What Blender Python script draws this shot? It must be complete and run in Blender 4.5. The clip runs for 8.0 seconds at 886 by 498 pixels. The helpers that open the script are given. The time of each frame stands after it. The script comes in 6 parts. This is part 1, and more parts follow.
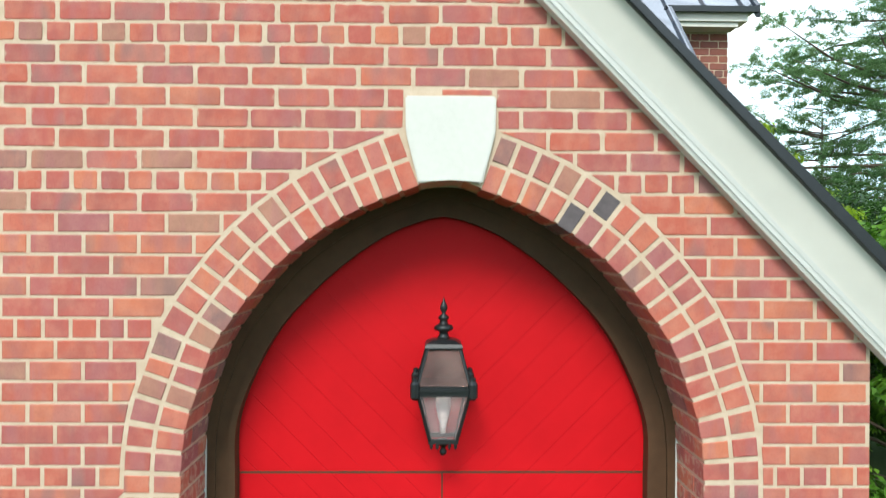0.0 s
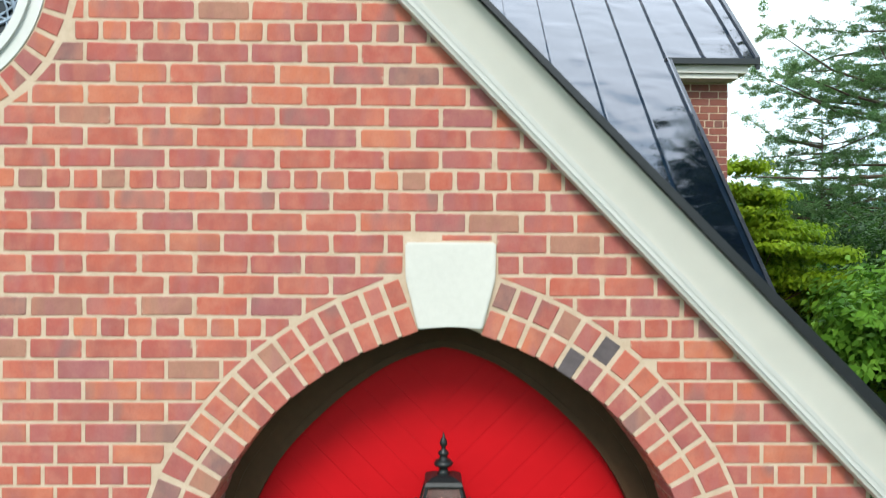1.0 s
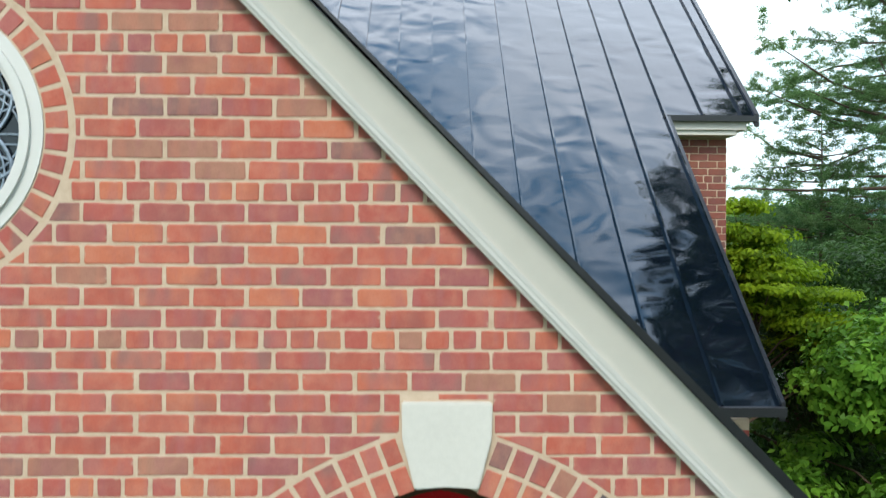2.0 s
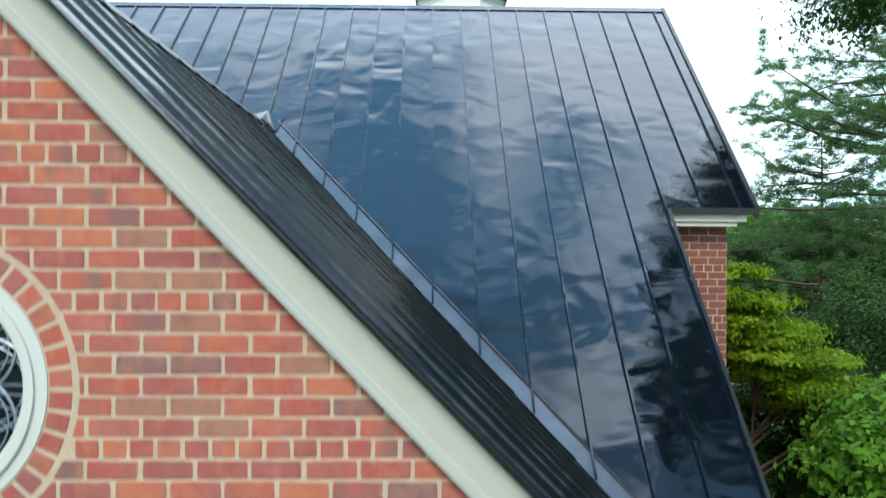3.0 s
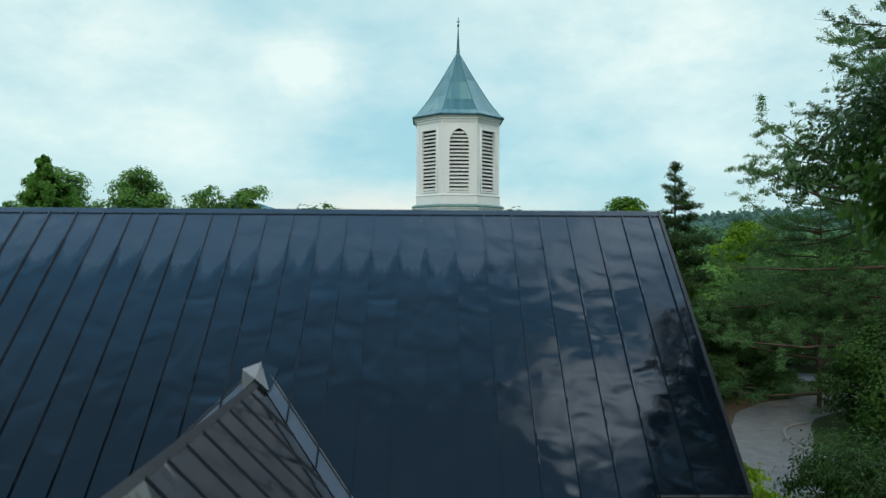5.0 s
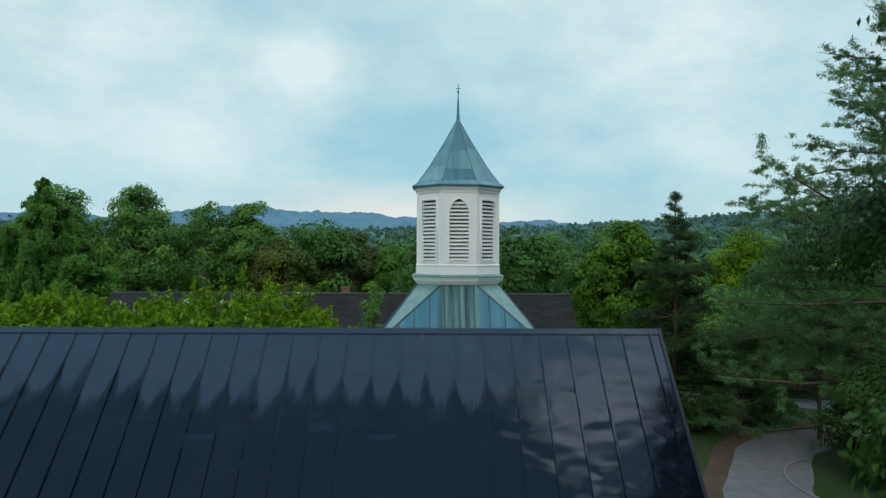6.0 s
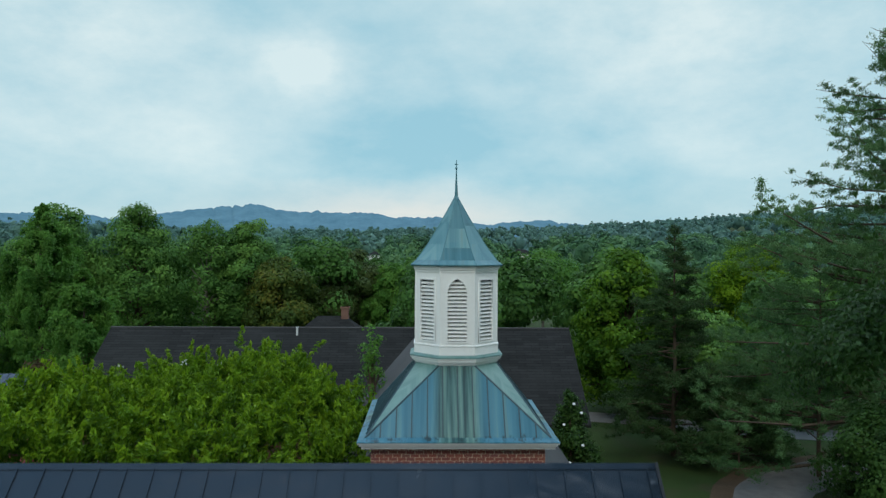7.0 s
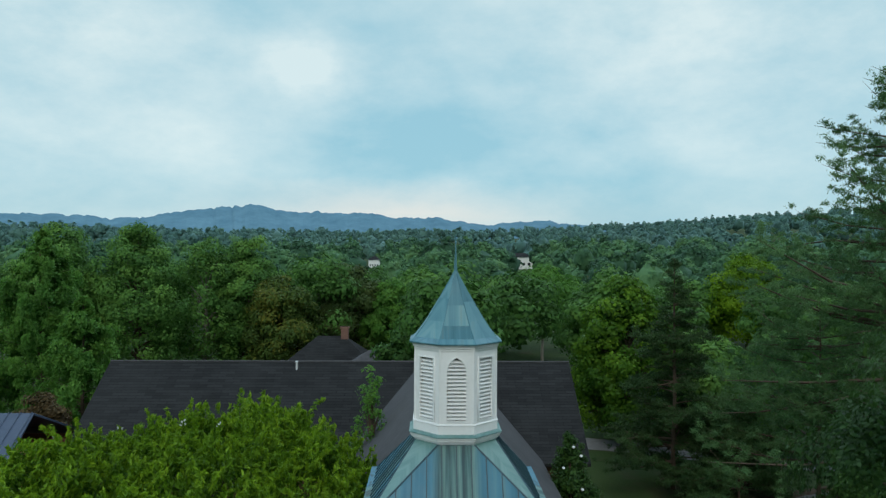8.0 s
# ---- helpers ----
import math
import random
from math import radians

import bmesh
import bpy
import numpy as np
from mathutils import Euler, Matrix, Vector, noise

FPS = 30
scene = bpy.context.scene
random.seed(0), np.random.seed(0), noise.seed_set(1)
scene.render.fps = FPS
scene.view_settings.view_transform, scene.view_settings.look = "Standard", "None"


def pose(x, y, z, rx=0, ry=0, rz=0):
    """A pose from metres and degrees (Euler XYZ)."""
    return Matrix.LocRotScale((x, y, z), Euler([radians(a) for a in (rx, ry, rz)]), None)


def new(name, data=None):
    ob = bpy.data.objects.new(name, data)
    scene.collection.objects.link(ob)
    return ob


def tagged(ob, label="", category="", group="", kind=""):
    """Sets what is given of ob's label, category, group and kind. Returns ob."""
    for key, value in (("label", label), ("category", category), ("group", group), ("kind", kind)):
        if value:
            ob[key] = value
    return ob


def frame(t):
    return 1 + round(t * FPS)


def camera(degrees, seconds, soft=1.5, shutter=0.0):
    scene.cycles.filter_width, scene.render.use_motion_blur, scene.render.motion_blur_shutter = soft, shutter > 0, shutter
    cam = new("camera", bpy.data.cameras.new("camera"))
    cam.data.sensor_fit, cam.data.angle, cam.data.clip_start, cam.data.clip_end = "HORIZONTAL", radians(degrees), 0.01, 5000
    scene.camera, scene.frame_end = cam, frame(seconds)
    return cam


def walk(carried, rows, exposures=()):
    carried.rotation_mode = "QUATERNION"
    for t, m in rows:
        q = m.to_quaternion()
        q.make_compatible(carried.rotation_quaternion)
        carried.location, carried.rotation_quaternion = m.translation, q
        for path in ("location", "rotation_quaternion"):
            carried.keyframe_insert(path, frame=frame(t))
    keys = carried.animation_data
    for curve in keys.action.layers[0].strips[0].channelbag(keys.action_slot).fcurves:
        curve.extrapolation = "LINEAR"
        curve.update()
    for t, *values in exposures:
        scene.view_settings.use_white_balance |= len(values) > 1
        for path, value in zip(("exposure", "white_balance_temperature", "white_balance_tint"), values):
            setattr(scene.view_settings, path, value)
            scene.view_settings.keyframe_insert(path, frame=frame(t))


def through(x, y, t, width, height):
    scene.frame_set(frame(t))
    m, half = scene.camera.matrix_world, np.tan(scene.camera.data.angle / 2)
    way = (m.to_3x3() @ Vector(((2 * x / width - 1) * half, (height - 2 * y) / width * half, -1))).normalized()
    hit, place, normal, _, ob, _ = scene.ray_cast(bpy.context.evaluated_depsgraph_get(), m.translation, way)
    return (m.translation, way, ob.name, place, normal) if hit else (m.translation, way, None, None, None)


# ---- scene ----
# The camera rises straight up in front of a brick church, looking one degree to the right of the wall's normal.
EYE, YAW, ROLL, PITCH = 3.15, -1.09, 0.30, 0.0
cam = camera(63.0, 8.0, soft=1.3, shutter=0.4)
PATH = [  # seconds, and metres from the first eye: right, ahead, up
    (0.0, 0.000, 0.000, 0.000), (0.5, -0.002, 0.000, 0.267), (1.0, -0.002, 0.000, 0.548), (1.6, 0.004, 0.001, 0.899),
    (2.0, 0.008, 0.000, 1.147), (2.3, 0.008, 0.000, 1.352), (2.5, 0.008, -0.001, 1.526), (3.0, -0.005, -0.013, 2.114), (3.5, -0.007, -0.022, 2.785),
    (4.0, 0.019, -0.014, 3.523), (4.5, 0.047, 0.000, 4.308), (5.2, 0.052, 0.018, 5.465), (6.0, 0.044, 0.038, 6.868),
    (6.5, 0.055, 0.049, 7.848), (7.0, 0.080, 0.062, 8.845), (7.5, 0.093, 0.076, 9.820), (8.0, 0.088, 0.090, 10.777),
]
EXPOSURES = [(0.0, 1.44, 6650, 8), (1.2, 1.28, 6750, 10), (2.5, 1.0, 6700, 9), (3.0, 1.02, 6500, 6), (3.5, 0.94, 6500, 4), (4.0, 0.7, 6700, 2), (4.5, 0.3, 6750, 1), (5.2, 0.0, 6600, 3), (6.0, -0.12, 6450, 5), (8.0, -0.17, 6300, 4)]
aim = Matrix.Rotation(radians(YAW), 4, "Z")
rows = []
for t, x, y, z in PATH:
    eye = aim @ Vector((x, y, z))
    rows.append((t, pose(eye.x, eye.y, EYE + eye.z, 90 + PITCH, 0, YAW) @ pose(0, 0, 0, 0, 0, ROLL)))
walk(cam, rows, EXPOSURES)

# ---- light ----
world = bpy.data.worlds.new("sky")
scene.world = world
world.use_nodes = True
wn, wl = world.node_tree.nodes, world.node_tree.links
wn.clear()


def wnode(kind, **props):
    n = wn.new(kind)
    for k, v in props.items():
        if k == "op":
            n.operation = v
        elif k == "blend":
            n.blend_type = v
    return n


def wmath(op, a, b=None):
    n = wnode("ShaderNodeMath", op=op)
    for i, v in enumerate((a, b)):
        if v is None:
            continue
        if isinstance(v, (int, float)):
            n.inputs[i].default_value = v
        else:
            wl.new(v, n.inputs[i])
    return n.outputs[0]


def wmix(fac, a, b):
    n = wn.new("ShaderNodeMix")
    n.data_type = "RGBA"
    n.clamp_factor = True
    for i, v in ((0, fac), (6, a), (7, b)):
        if isinstance(v, tuple):
            n.inputs[i].default_value = (*v, 1)
        elif isinstance(v, (int, float)):
            n.inputs[i].default_value = v
        else:
            wl.new(v, n.inputs[i])
    return n.outputs[2]


HIGH_GAP, HIGH_BACK, HIGH_CLOUD = (0.25, 0.63, 1.14), (0.13, 0.27, 0.44), (1.70, 2.0, 2.42)
SUN_UP, SUN_TURN = 44, 190  # degrees; behind the camera to the left
sky = wn.new("ShaderNodeTexSky")
sky.sky_type, sky.sun_disc = "NISHITA", False
sky.sun_elevation, sky.sun_rotation, sky.altitude = radians(SUN_UP), radians(SUN_TURN), 200
coord = wn.new("ShaderNodeTexCoord")
stretch = wn.new("ShaderNodeMapping")
stretch.inputs["Scale"].default_value = (1, 1, 1.9)
wl.new(coord.outputs["Generated"], stretch.inputs["Vector"])
broad = wn.new("ShaderNodeTexNoise")
broad.inputs["Scale"].default_value, broad.inputs["Detail"].default_value, broad.inputs["Roughness"].default_value = 2.6, 4, 0.45
wl.new(stretch.outputs[0], broad.inputs["Vector"])
fine = wn.new("ShaderNodeTexNoise")
fine.inputs["Scale"].default_value, fine.inputs["Detail"].default_value, fine.inputs["Roughness"].default_value = 6.5, 8, 0.62
wl.new(stretch.outputs[0], fine.inputs["Vector"])
cover = wmath("ADD", wmath("MULTIPLY", broad.outputs["Fac"], 0.55), wmath("MULTIPLY", fine.outputs["Fac"], 0.45))
split = wn.new("ShaderNodeSeparateXYZ")
wl.new(coord.outputs["Generated"], split.inputs[0])
height = split.outputs["Z"]
thin = wmath("MULTIPLY", wmath("SUBTRACT", cover, 0.34), 3.0)
for cx, cz, wx, wz, gain in ((-0.165, 0.245, 0.060, 0.042, 1.05), (-0.46, 0.29, 0.16, 0.09, 0.55), (0.34, 0.27, 0.20, 0.10, 0.45), (-0.10, 0.32, 0.16, 0.06, -0.40),
                             (0.02, 0.17, 0.22, 0.07, -0.28), (-0.40, 0.13, 0.16, 0.05, 0.25), (-0.34, 0.06, 0.26, 0.055, -0.45), (0.34, 0.06, 0.26, 0.055, -0.40)):   # cloud banks in view
    ax = wmath("DIVIDE", wmath("SUBTRACT", split.outputs["X"], cx), wx)
    az = wmath("DIVIDE", wmath("SUBTRACT", height, cz), wz)
    r2 = wmath("ADD", wmath("MULTIPLY", ax, ax), wmath("MULTIPLY", az, az))
    bank = wmath("MULTIPLY", wmath("EXPONENT", wmath("MULTIPLY", r2, -1.0)), wmath("MULTIPLY", wmath("ADD", fine.outputs["Fac"], 0.45), gain))
    thin = wmath("ADD", thin, wmath("MULTIPLY", bank, wmath("GREATER_THAN", split.outputs["Y"], 0.0)))
low = wmix(thin, (0.35, 0.61, 0.73), (0.77, 0.88, 0.90))
strip = wmath("SUBTRACT", 1.0, wmath("MULTIPLY", wmath("ABSOLUTE", wmath("SUBTRACT", height, wmath("ADD", 0.02, wmath("MULTIPLY", fine.outputs["Fac"], 0.05)))), 20.0))
middle = wmath("EXPONENT", wmath("MULTIPLY", wmath("POWER", wmath("DIVIDE", wmath("ADD", split.outputs["X"], 0.04), 0.20), 2.0), -1.0))
low = wmix(wmath("MULTIPLY", strip, wmath("ADD", wmath("MULTIPLY", middle, 0.8), 0.08)), low, (0.84, 0.81, 0.78))   # cream light over the hills
lean = wmath("ADD", wmath("MULTIPLY", split.outputs["Y"], 0.95), wmath("ADD", wmath("MULTIPLY", wmath("MAXIMUM", split.outputs["X"], 0.0), 0.70), wmath("MULTIPLY", wmath("MINIMUM", split.outputs["X"], 0.0), 0.08)))
patchy = wmath("ADD", wmath("MULTIPLY", broad.outputs["Fac"], 0.35), wmath("MULTIPLY", fine.outputs["Fac"], 0.65))
over = wmath("ADD", wmath("POWER", wmath("DIVIDE", wmath("SUBTRACT", split.outputs["X"], 0.21), 0.15), 2.0), wmath("POWER", wmath("DIVIDE", wmath("ADD", split.outputs["Y"], 0.24), 0.14), 2.0))
patchy = wmath("ADD", patchy, wmath("MULTIPLY", wmath("EXPONENT", wmath("MULTIPLY", over, -1.0)), 0.24))   # a cloud past the zenith
broken = wmath("MULTIPLY", wmath("SUBTRACT", wmath("ADD", patchy, lean), 0.57), 3.8)   # cloud thins out behind the zenith
broken = wmath("MULTIPLY", wmath("MINIMUM", wmath("MAXIMUM", broken, 0.0), 1.0), wmath("MINIMUM", wmath("MAXIMUM", wmath("MULTIPLY", wmath("ADD", wmath("ADD", split.outputs["Y"], 0.36), wmath("MULTIPLY", wmath("MAXIMUM", split.outputs["X"], 0.0), 0.45)), 4.0), 0.06), 1.0))
gap = wmix(wmath("MULTIPLY", wmath("ADD", split.outputs["Y"], 0.22), 4.0), HIGH_BACK, HIGH_GAP)
high = wmix(broken, gap, HIGH_CLOUD)
veil = wmix(wmath("MULTIPLY", wmath("SUBTRACT", height, 0.40), 3.0), low, high)
lit = wn.new("ShaderNodeMixRGB")
lit.blend_type = "ADD"
lit.inputs[0].default_value = 0.01
wl.new(veil, lit.inputs[1])
wl.new(sky.outputs[0], lit.inputs[2])
background = wn.new("ShaderNodeBackground")
background.inputs["Strength"].default_value = 1.0
wl.new(lit.outputs[0], background.inputs["Color"])
wl.new(background.outputs[0], wn.new("ShaderNodeOutputWorld").inputs["Surface"])

sun = new("sun", bpy.data.lights.new("sun", "SUN"))
sun.data.energy, sun.data.angle, sun.data.color = 1.45, radians(20), (1.0, 0.96, 0.9)
sun.matrix_basis = pose(0, 0, 40, 90 - SUN_UP, 0, 180 - SUN_TURN)
tagged(sun, kind="structure")

# ---- materials ----


class Mat:
    """A node material under construction."""

    def __init__(self, name, rough=0.6, metal=0.0, spec=0.5):
        self.m = bpy.data.materials.new(name)
        self.m.use_nodes = True
        self.n, self.l = self.m.node_tree.nodes, self.m.node_tree.links
        self.b = self.n["Principled BSDF"]
        self.b.inputs["Roughness"].default_value = rough
        self.b.inputs["Metallic"].default_value = metal
        self.b.inputs["Specular IOR Level"].default_value = spec
        self.tc = self.n.new("ShaderNodeTexCoord")

    def link(self, a, b):
        if isinstance(a, (int, float)):
            b.default_value = a
        elif isinstance(a, tuple):
            b.default_value = (*a, 1) if len(a) == 3 else a
        else:
            self.l.new(a, b)

    def space(self, scale=(1, 1, 1), offset=None, turn=(0, 0, 0)):
        mp = self.n.new("ShaderNodeMapping")
        mp.inputs["Scale"].default_value = scale
        mp.inputs["Rotation"].default_value = [radians(a) for a in turn]
        self.l.new(self.tc.outputs["Object"], mp.inputs["Vector"])
        if offset is not None:
            self.l.new(offset, mp.inputs["Location"])
        return mp.outputs[0]

    def noise(self, scale, detail=4, rough=0.55, vec=None, warp=0.0):
        t = self.n.new("ShaderNodeTexNoise")
        t.inputs["Scale"].default_value, t.inputs["Detail"].default_value = scale, detail
        t.inputs["Roughness"].default_value, t.inputs["Distortion"].default_value = rough, warp
        self.l.new(vec or self.tc.outputs["Object"], t.inputs["Vector"])
        return t.outputs["Fac"]

    def math(self, op, a, b=0.0):
        t = self.n.new("ShaderNodeMath")
        t.operation = op
        self.link(a, t.inputs[0])
        self.link(b, t.inputs[1])
        return t.outputs[0]

    def ramp(self, fac, stops):
        t = self.n.new("ShaderNodeValToRGB")
        e = t.color_ramp.elements
        while len(e) < len(stops):
            e.new(0.5)
        for el, (p, c) in zip(e, stops):
            el.position = p
            el.color = (*c, 1) if isinstance(c, tuple) else (c, c, c, 1)
        self.l.new(fac, t.inputs[0])
        return t.outputs[0]

    def mix(self, fac, a, b, blend="MIX"):
        t = self.n.new("ShaderNodeMix")
        t.data_type, t.blend_type, t.clamp_factor = "RGBA", blend, True
        self.link(fac, t.inputs[0])
        self.link(a, t.inputs[6])
        self.link(b, t.inputs[7])
        return t.outputs[2]

    def rand(self):
        return self.n.new("ShaderNodeObjectInfo").outputs["Random"]

    def island(self):
        return self.n.new("ShaderNodeNewGeometry").outputs["Random Per Island"]

    def bump(self, height, strength=0.3, dist=0.01, prev=None):
        t = self.n.new("ShaderNodeBump")
        t.inputs["Strength"].default_value, t.inputs["Distance"].default_value = strength, dist
        self.l.new(height, t.inputs["Height"])
        if prev is not None:
            self.l.new(prev, t.inputs["Normal"])
        self.l.new(t.outputs[0], self.b.inputs["Normal"])
        return t.outputs[0]

    def color(self, c):
        self.link(c, self.b.inputs["Base Color"])
        return self

    def rough(self, r):
        self.link(r, self.b.inputs["Roughness"])
        return self


def plain(name, c, rough=0.6, metal=0.0, grain=30.0, vary=0.18, spec=0.5, relief=0.15):
    """A painted or natural surface with mottling at two scales."""
    k = Mat(name, rough, metal, spec)
    f = k.math("ADD", k.math("MULTIPLY", k.noise(grain, 5), 0.5), k.math("MULTIPLY", k.noise(grain / 14, 3), 0.5))
    lo, hi = tuple(v * (1 - vary) for v in c), tuple(min(1, v * (1 + vary)) for v in c)
    k.color(k.ramp(f, [(0.3, lo), (0.7, hi)]))
    k.bump(k.noise(grain * 3, 4), relief, 0.003)
    return k.m


def brick_material(name, by_island=False, shade_mix=0.0):
    """Bricks of one batch; the last argument mixes shade into their colour."""
    k = Mat(name, 0.85, 0, 0.3)
    r = k.island() if by_island else k.rand()
    off = k.n.new("ShaderNodeCombineXYZ")   # every brick has its own marks
    for n, f in enumerate((37.0, 11.0, 23.0)):
        k.link(k.math("MULTIPLY", r, f), off.inputs[n])
    v = k.space((1, 1, 1), off.outputs[0])
    base = k.ramp(r, [(0.0, (0.43, 0.105, 0.070)), (0.13, (0.49, 0.150, 0.085)), (0.25, (0.39, 0.094, 0.074)), (0.40, (0.46, 0.122, 0.082)), (0.56, (0.36, 0.098, 0.086)),
                      (0.63, (0.47, 0.132, 0.080)), (0.72, (0.40, 0.100, 0.080)), (0.86, (0.32, 0.104, 0.102)), (0.92, (0.34, 0.165, 0.115)), (0.968, (0.23, 0.125, 0.112))])
    base.node.color_ramp.interpolation = "CONSTANT"
    blot = k.noise(14, 5, 0.6, v)
    c = k.mix(k.math("MULTIPLY", k.ramp(blot, [(0.42, 0.0), (0.75, 1.0)]), 0.45), base, (0.52, 0.24, 0.17))
    c = k.mix(k.math("MULTIPLY", k.ramp(k.noise(5, 4, 0.6, v), [(0.45, 0.0), (0.72, 1.0)]), 0.6), c, (0.24, 0.085, 0.080))
    fire = k.noise(1.0, 3, 0.5, k.space((11, 11, 2.0), off.outputs[0]))
    c = k.mix(k.math("MULTIPLY", k.ramp(fire, [(0.52, 0.0), (0.62, 1.0)]), 0.38), c, (0.34, 0.130, 0.135))
    c = k.mix(k.math("MULTIPLY", k.ramp(fire, [(0.32, 1.0), (0.43, 0.0)]), 0.28), c, (0.52, 0.185, 0.115))
    flash = k.noise(1.0, 2, 0.5, k.space((6.5, 6.5, 3.0), off.outputs[0]))
    c = k.mix(k.math("MULTIPLY", k.ramp(flash, [(0.62, 0.0), (0.72, 1.0)]), 0.6), c, (0.20, 0.125, 0.115))
    c = k.mix(k.math("MULTIPLY", k.ramp(k.noise(160, 3), [(0.5, 0.0), (0.8, 1.0)]), 0.3), c, (0.14, 0.05, 0.035))
    if not by_island:   # lime smeared over the edges
        xyz = k.n.new("ShaderNodeSeparateXYZ")
        k.l.new(k.tc.outputs["Generated"], xyz.inputs[0])
        ends = k.math("SUBTRACT", k.math("ABSOLUTE", k.math("SUBTRACT", xyz.outputs["X"], 0.5)), 0.455)
        beds = k.math("MULTIPLY", k.math("SUBTRACT", k.math("ABSOLUTE", k.math("SUBTRACT", xyz.outputs["Z"], 0.5)), 0.43), 0.7)
        lime = k.math("ADD", k.math("MULTIPLY", k.math("MAXIMUM", ends, beds), 14.0), k.math("MULTIPLY", k.math("SUBTRACT", k.noise(28, 4, 0.65, v), 0.62), 4.0))
        c = k.mix(k.math("MULTIPLY", k.ramp(lime, [(0.0, 0.0), (0.5, 1.0)]), 0.6), c, (0.50, 0.37, 0.27))
    if shade_mix:
        c = k.mix(shade_mix, c, (0.13, 0.055, 0.045))
    k.color(c)
    k.bump(k.noise(220, 4), 0.35, 0.002, k.bump(k.noise(25, 4), 0.25, 0.005))
    return k.m


def mortar_material():
    k = Mat("mortar", 0.95, 0, 0.2)
    c = k.ramp(k.noise(18, 5, 0.6), [(0.3, (0.46, 0.340, 0.250)), (0.7, (0.59, 0.465, 0.365))])
    k.color(k.mix(k.math("MULTIPLY", k.noise(260, 3), 0.35), c, (0.45, 0.34, 0.2)))
    k.bump(k.noise(300, 3), 0.5, 0.003)
    return k.m


def roof_metal(name, c, rough, wave, dust, chalk=0.0, gloss=0.5):
    """Painted steel sheets that buckle between the seams; chalk: the main roof, with its paint dulled below the ridge."""
    k = Mat(name, rough, 0.0, gloss)
    off = k.n.new("ShaderNodeCombineXYZ")
    k.link(k.math("MULTIPLY", k.rand(), 37.0), off.inputs[0])
    v = k.space((1, 1, 1), off.outputs[0])
    xyz = k.n.new("ShaderNodeSeparateXYZ")
    k.l.new(k.tc.outputs["Object"], xyz.inputs[0])
    col = k.mix(k.math("MULTIPLY", k.ramp(k.noise(1.3, 6, 0.65), [(0.45, 0.0), (0.8, 1.0)]), dust), c, tuple(min(1, a * 2.2 + 0.02) for a in c))
    ro = k.math("ADD", rough, k.math("MULTIPLY", k.ramp(k.noise(2.6, 5, 0.6), [(0.5, 0.0), (0.85, 1.0)]), 0.06 + dust * 0.2))
    calm = k.ramp(k.noise(0.35, 2), [(0.35, 0.4), (0.6, 1.0)])
    sv = k.n.new("ShaderNodeMapping")
    sv.inputs["Scale"].default_value = (0.9, 1.15, 1.15)
    k.l.new(v, sv.inputs["Vector"])
    folds = k.math("MULTIPLY", k.noise(1.5, 1.2, 0.4, sv.outputs[0], 0.8), calm)
    if chalk:
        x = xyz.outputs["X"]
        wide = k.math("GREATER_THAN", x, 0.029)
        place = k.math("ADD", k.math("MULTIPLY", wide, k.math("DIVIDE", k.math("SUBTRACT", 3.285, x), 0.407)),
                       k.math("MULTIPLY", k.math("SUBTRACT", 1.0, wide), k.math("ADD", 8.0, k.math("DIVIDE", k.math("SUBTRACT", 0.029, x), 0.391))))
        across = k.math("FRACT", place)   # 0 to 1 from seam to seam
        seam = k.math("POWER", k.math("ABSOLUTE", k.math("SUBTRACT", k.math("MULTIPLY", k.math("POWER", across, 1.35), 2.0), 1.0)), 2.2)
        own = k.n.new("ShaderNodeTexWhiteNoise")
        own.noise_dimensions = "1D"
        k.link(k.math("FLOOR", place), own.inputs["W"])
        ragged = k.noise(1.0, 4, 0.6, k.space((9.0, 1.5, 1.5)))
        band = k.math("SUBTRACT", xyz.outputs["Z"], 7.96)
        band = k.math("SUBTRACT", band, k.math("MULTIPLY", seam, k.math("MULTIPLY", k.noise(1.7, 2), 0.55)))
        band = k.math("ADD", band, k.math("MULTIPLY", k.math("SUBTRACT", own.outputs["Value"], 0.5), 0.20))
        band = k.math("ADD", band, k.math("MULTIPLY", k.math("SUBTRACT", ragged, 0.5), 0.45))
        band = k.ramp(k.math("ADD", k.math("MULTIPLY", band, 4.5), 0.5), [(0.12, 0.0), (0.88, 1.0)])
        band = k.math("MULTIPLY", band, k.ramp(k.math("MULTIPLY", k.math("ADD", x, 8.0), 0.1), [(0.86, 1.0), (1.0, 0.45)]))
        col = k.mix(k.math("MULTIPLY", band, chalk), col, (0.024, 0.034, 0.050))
        ro = k.math("ADD", ro, k.math("MULTIPLY", band, 0.17))
        # short cross ripples, most where the sheets are loose
        loose = k.ramp(k.math("MULTIPLY", k.math("ADD", k.math("ADD", x, 8.0), k.math("MULTIPLY", k.noise(0.5, 2), 2.0)), 0.08), [(0.56, 0.12), (0.84, 1.0)])
        rv = k.n.new("ShaderNodeMapping")
        rv.inputs["Scale"].default_value = (1.5, 2.5, 2.5)
        k.l.new(v, rv.inputs["Vector"])
        ripple = k.noise(1.0, 0.8, 0.4, rv.outputs[0], 0.7)
        folds = k.math("ADD", k.math("MULTIPLY", folds, 0.75), k.math("MULTIPLY", k.math("MULTIPLY", ripple, loose), 0.34))
    k.color(col)
    k.rough(ro)
    n1 = k.bump(folds, wave, 0.07)
    k.bump(k.noise(60, 3), 0.02, 0.002, n1)
    return k.m


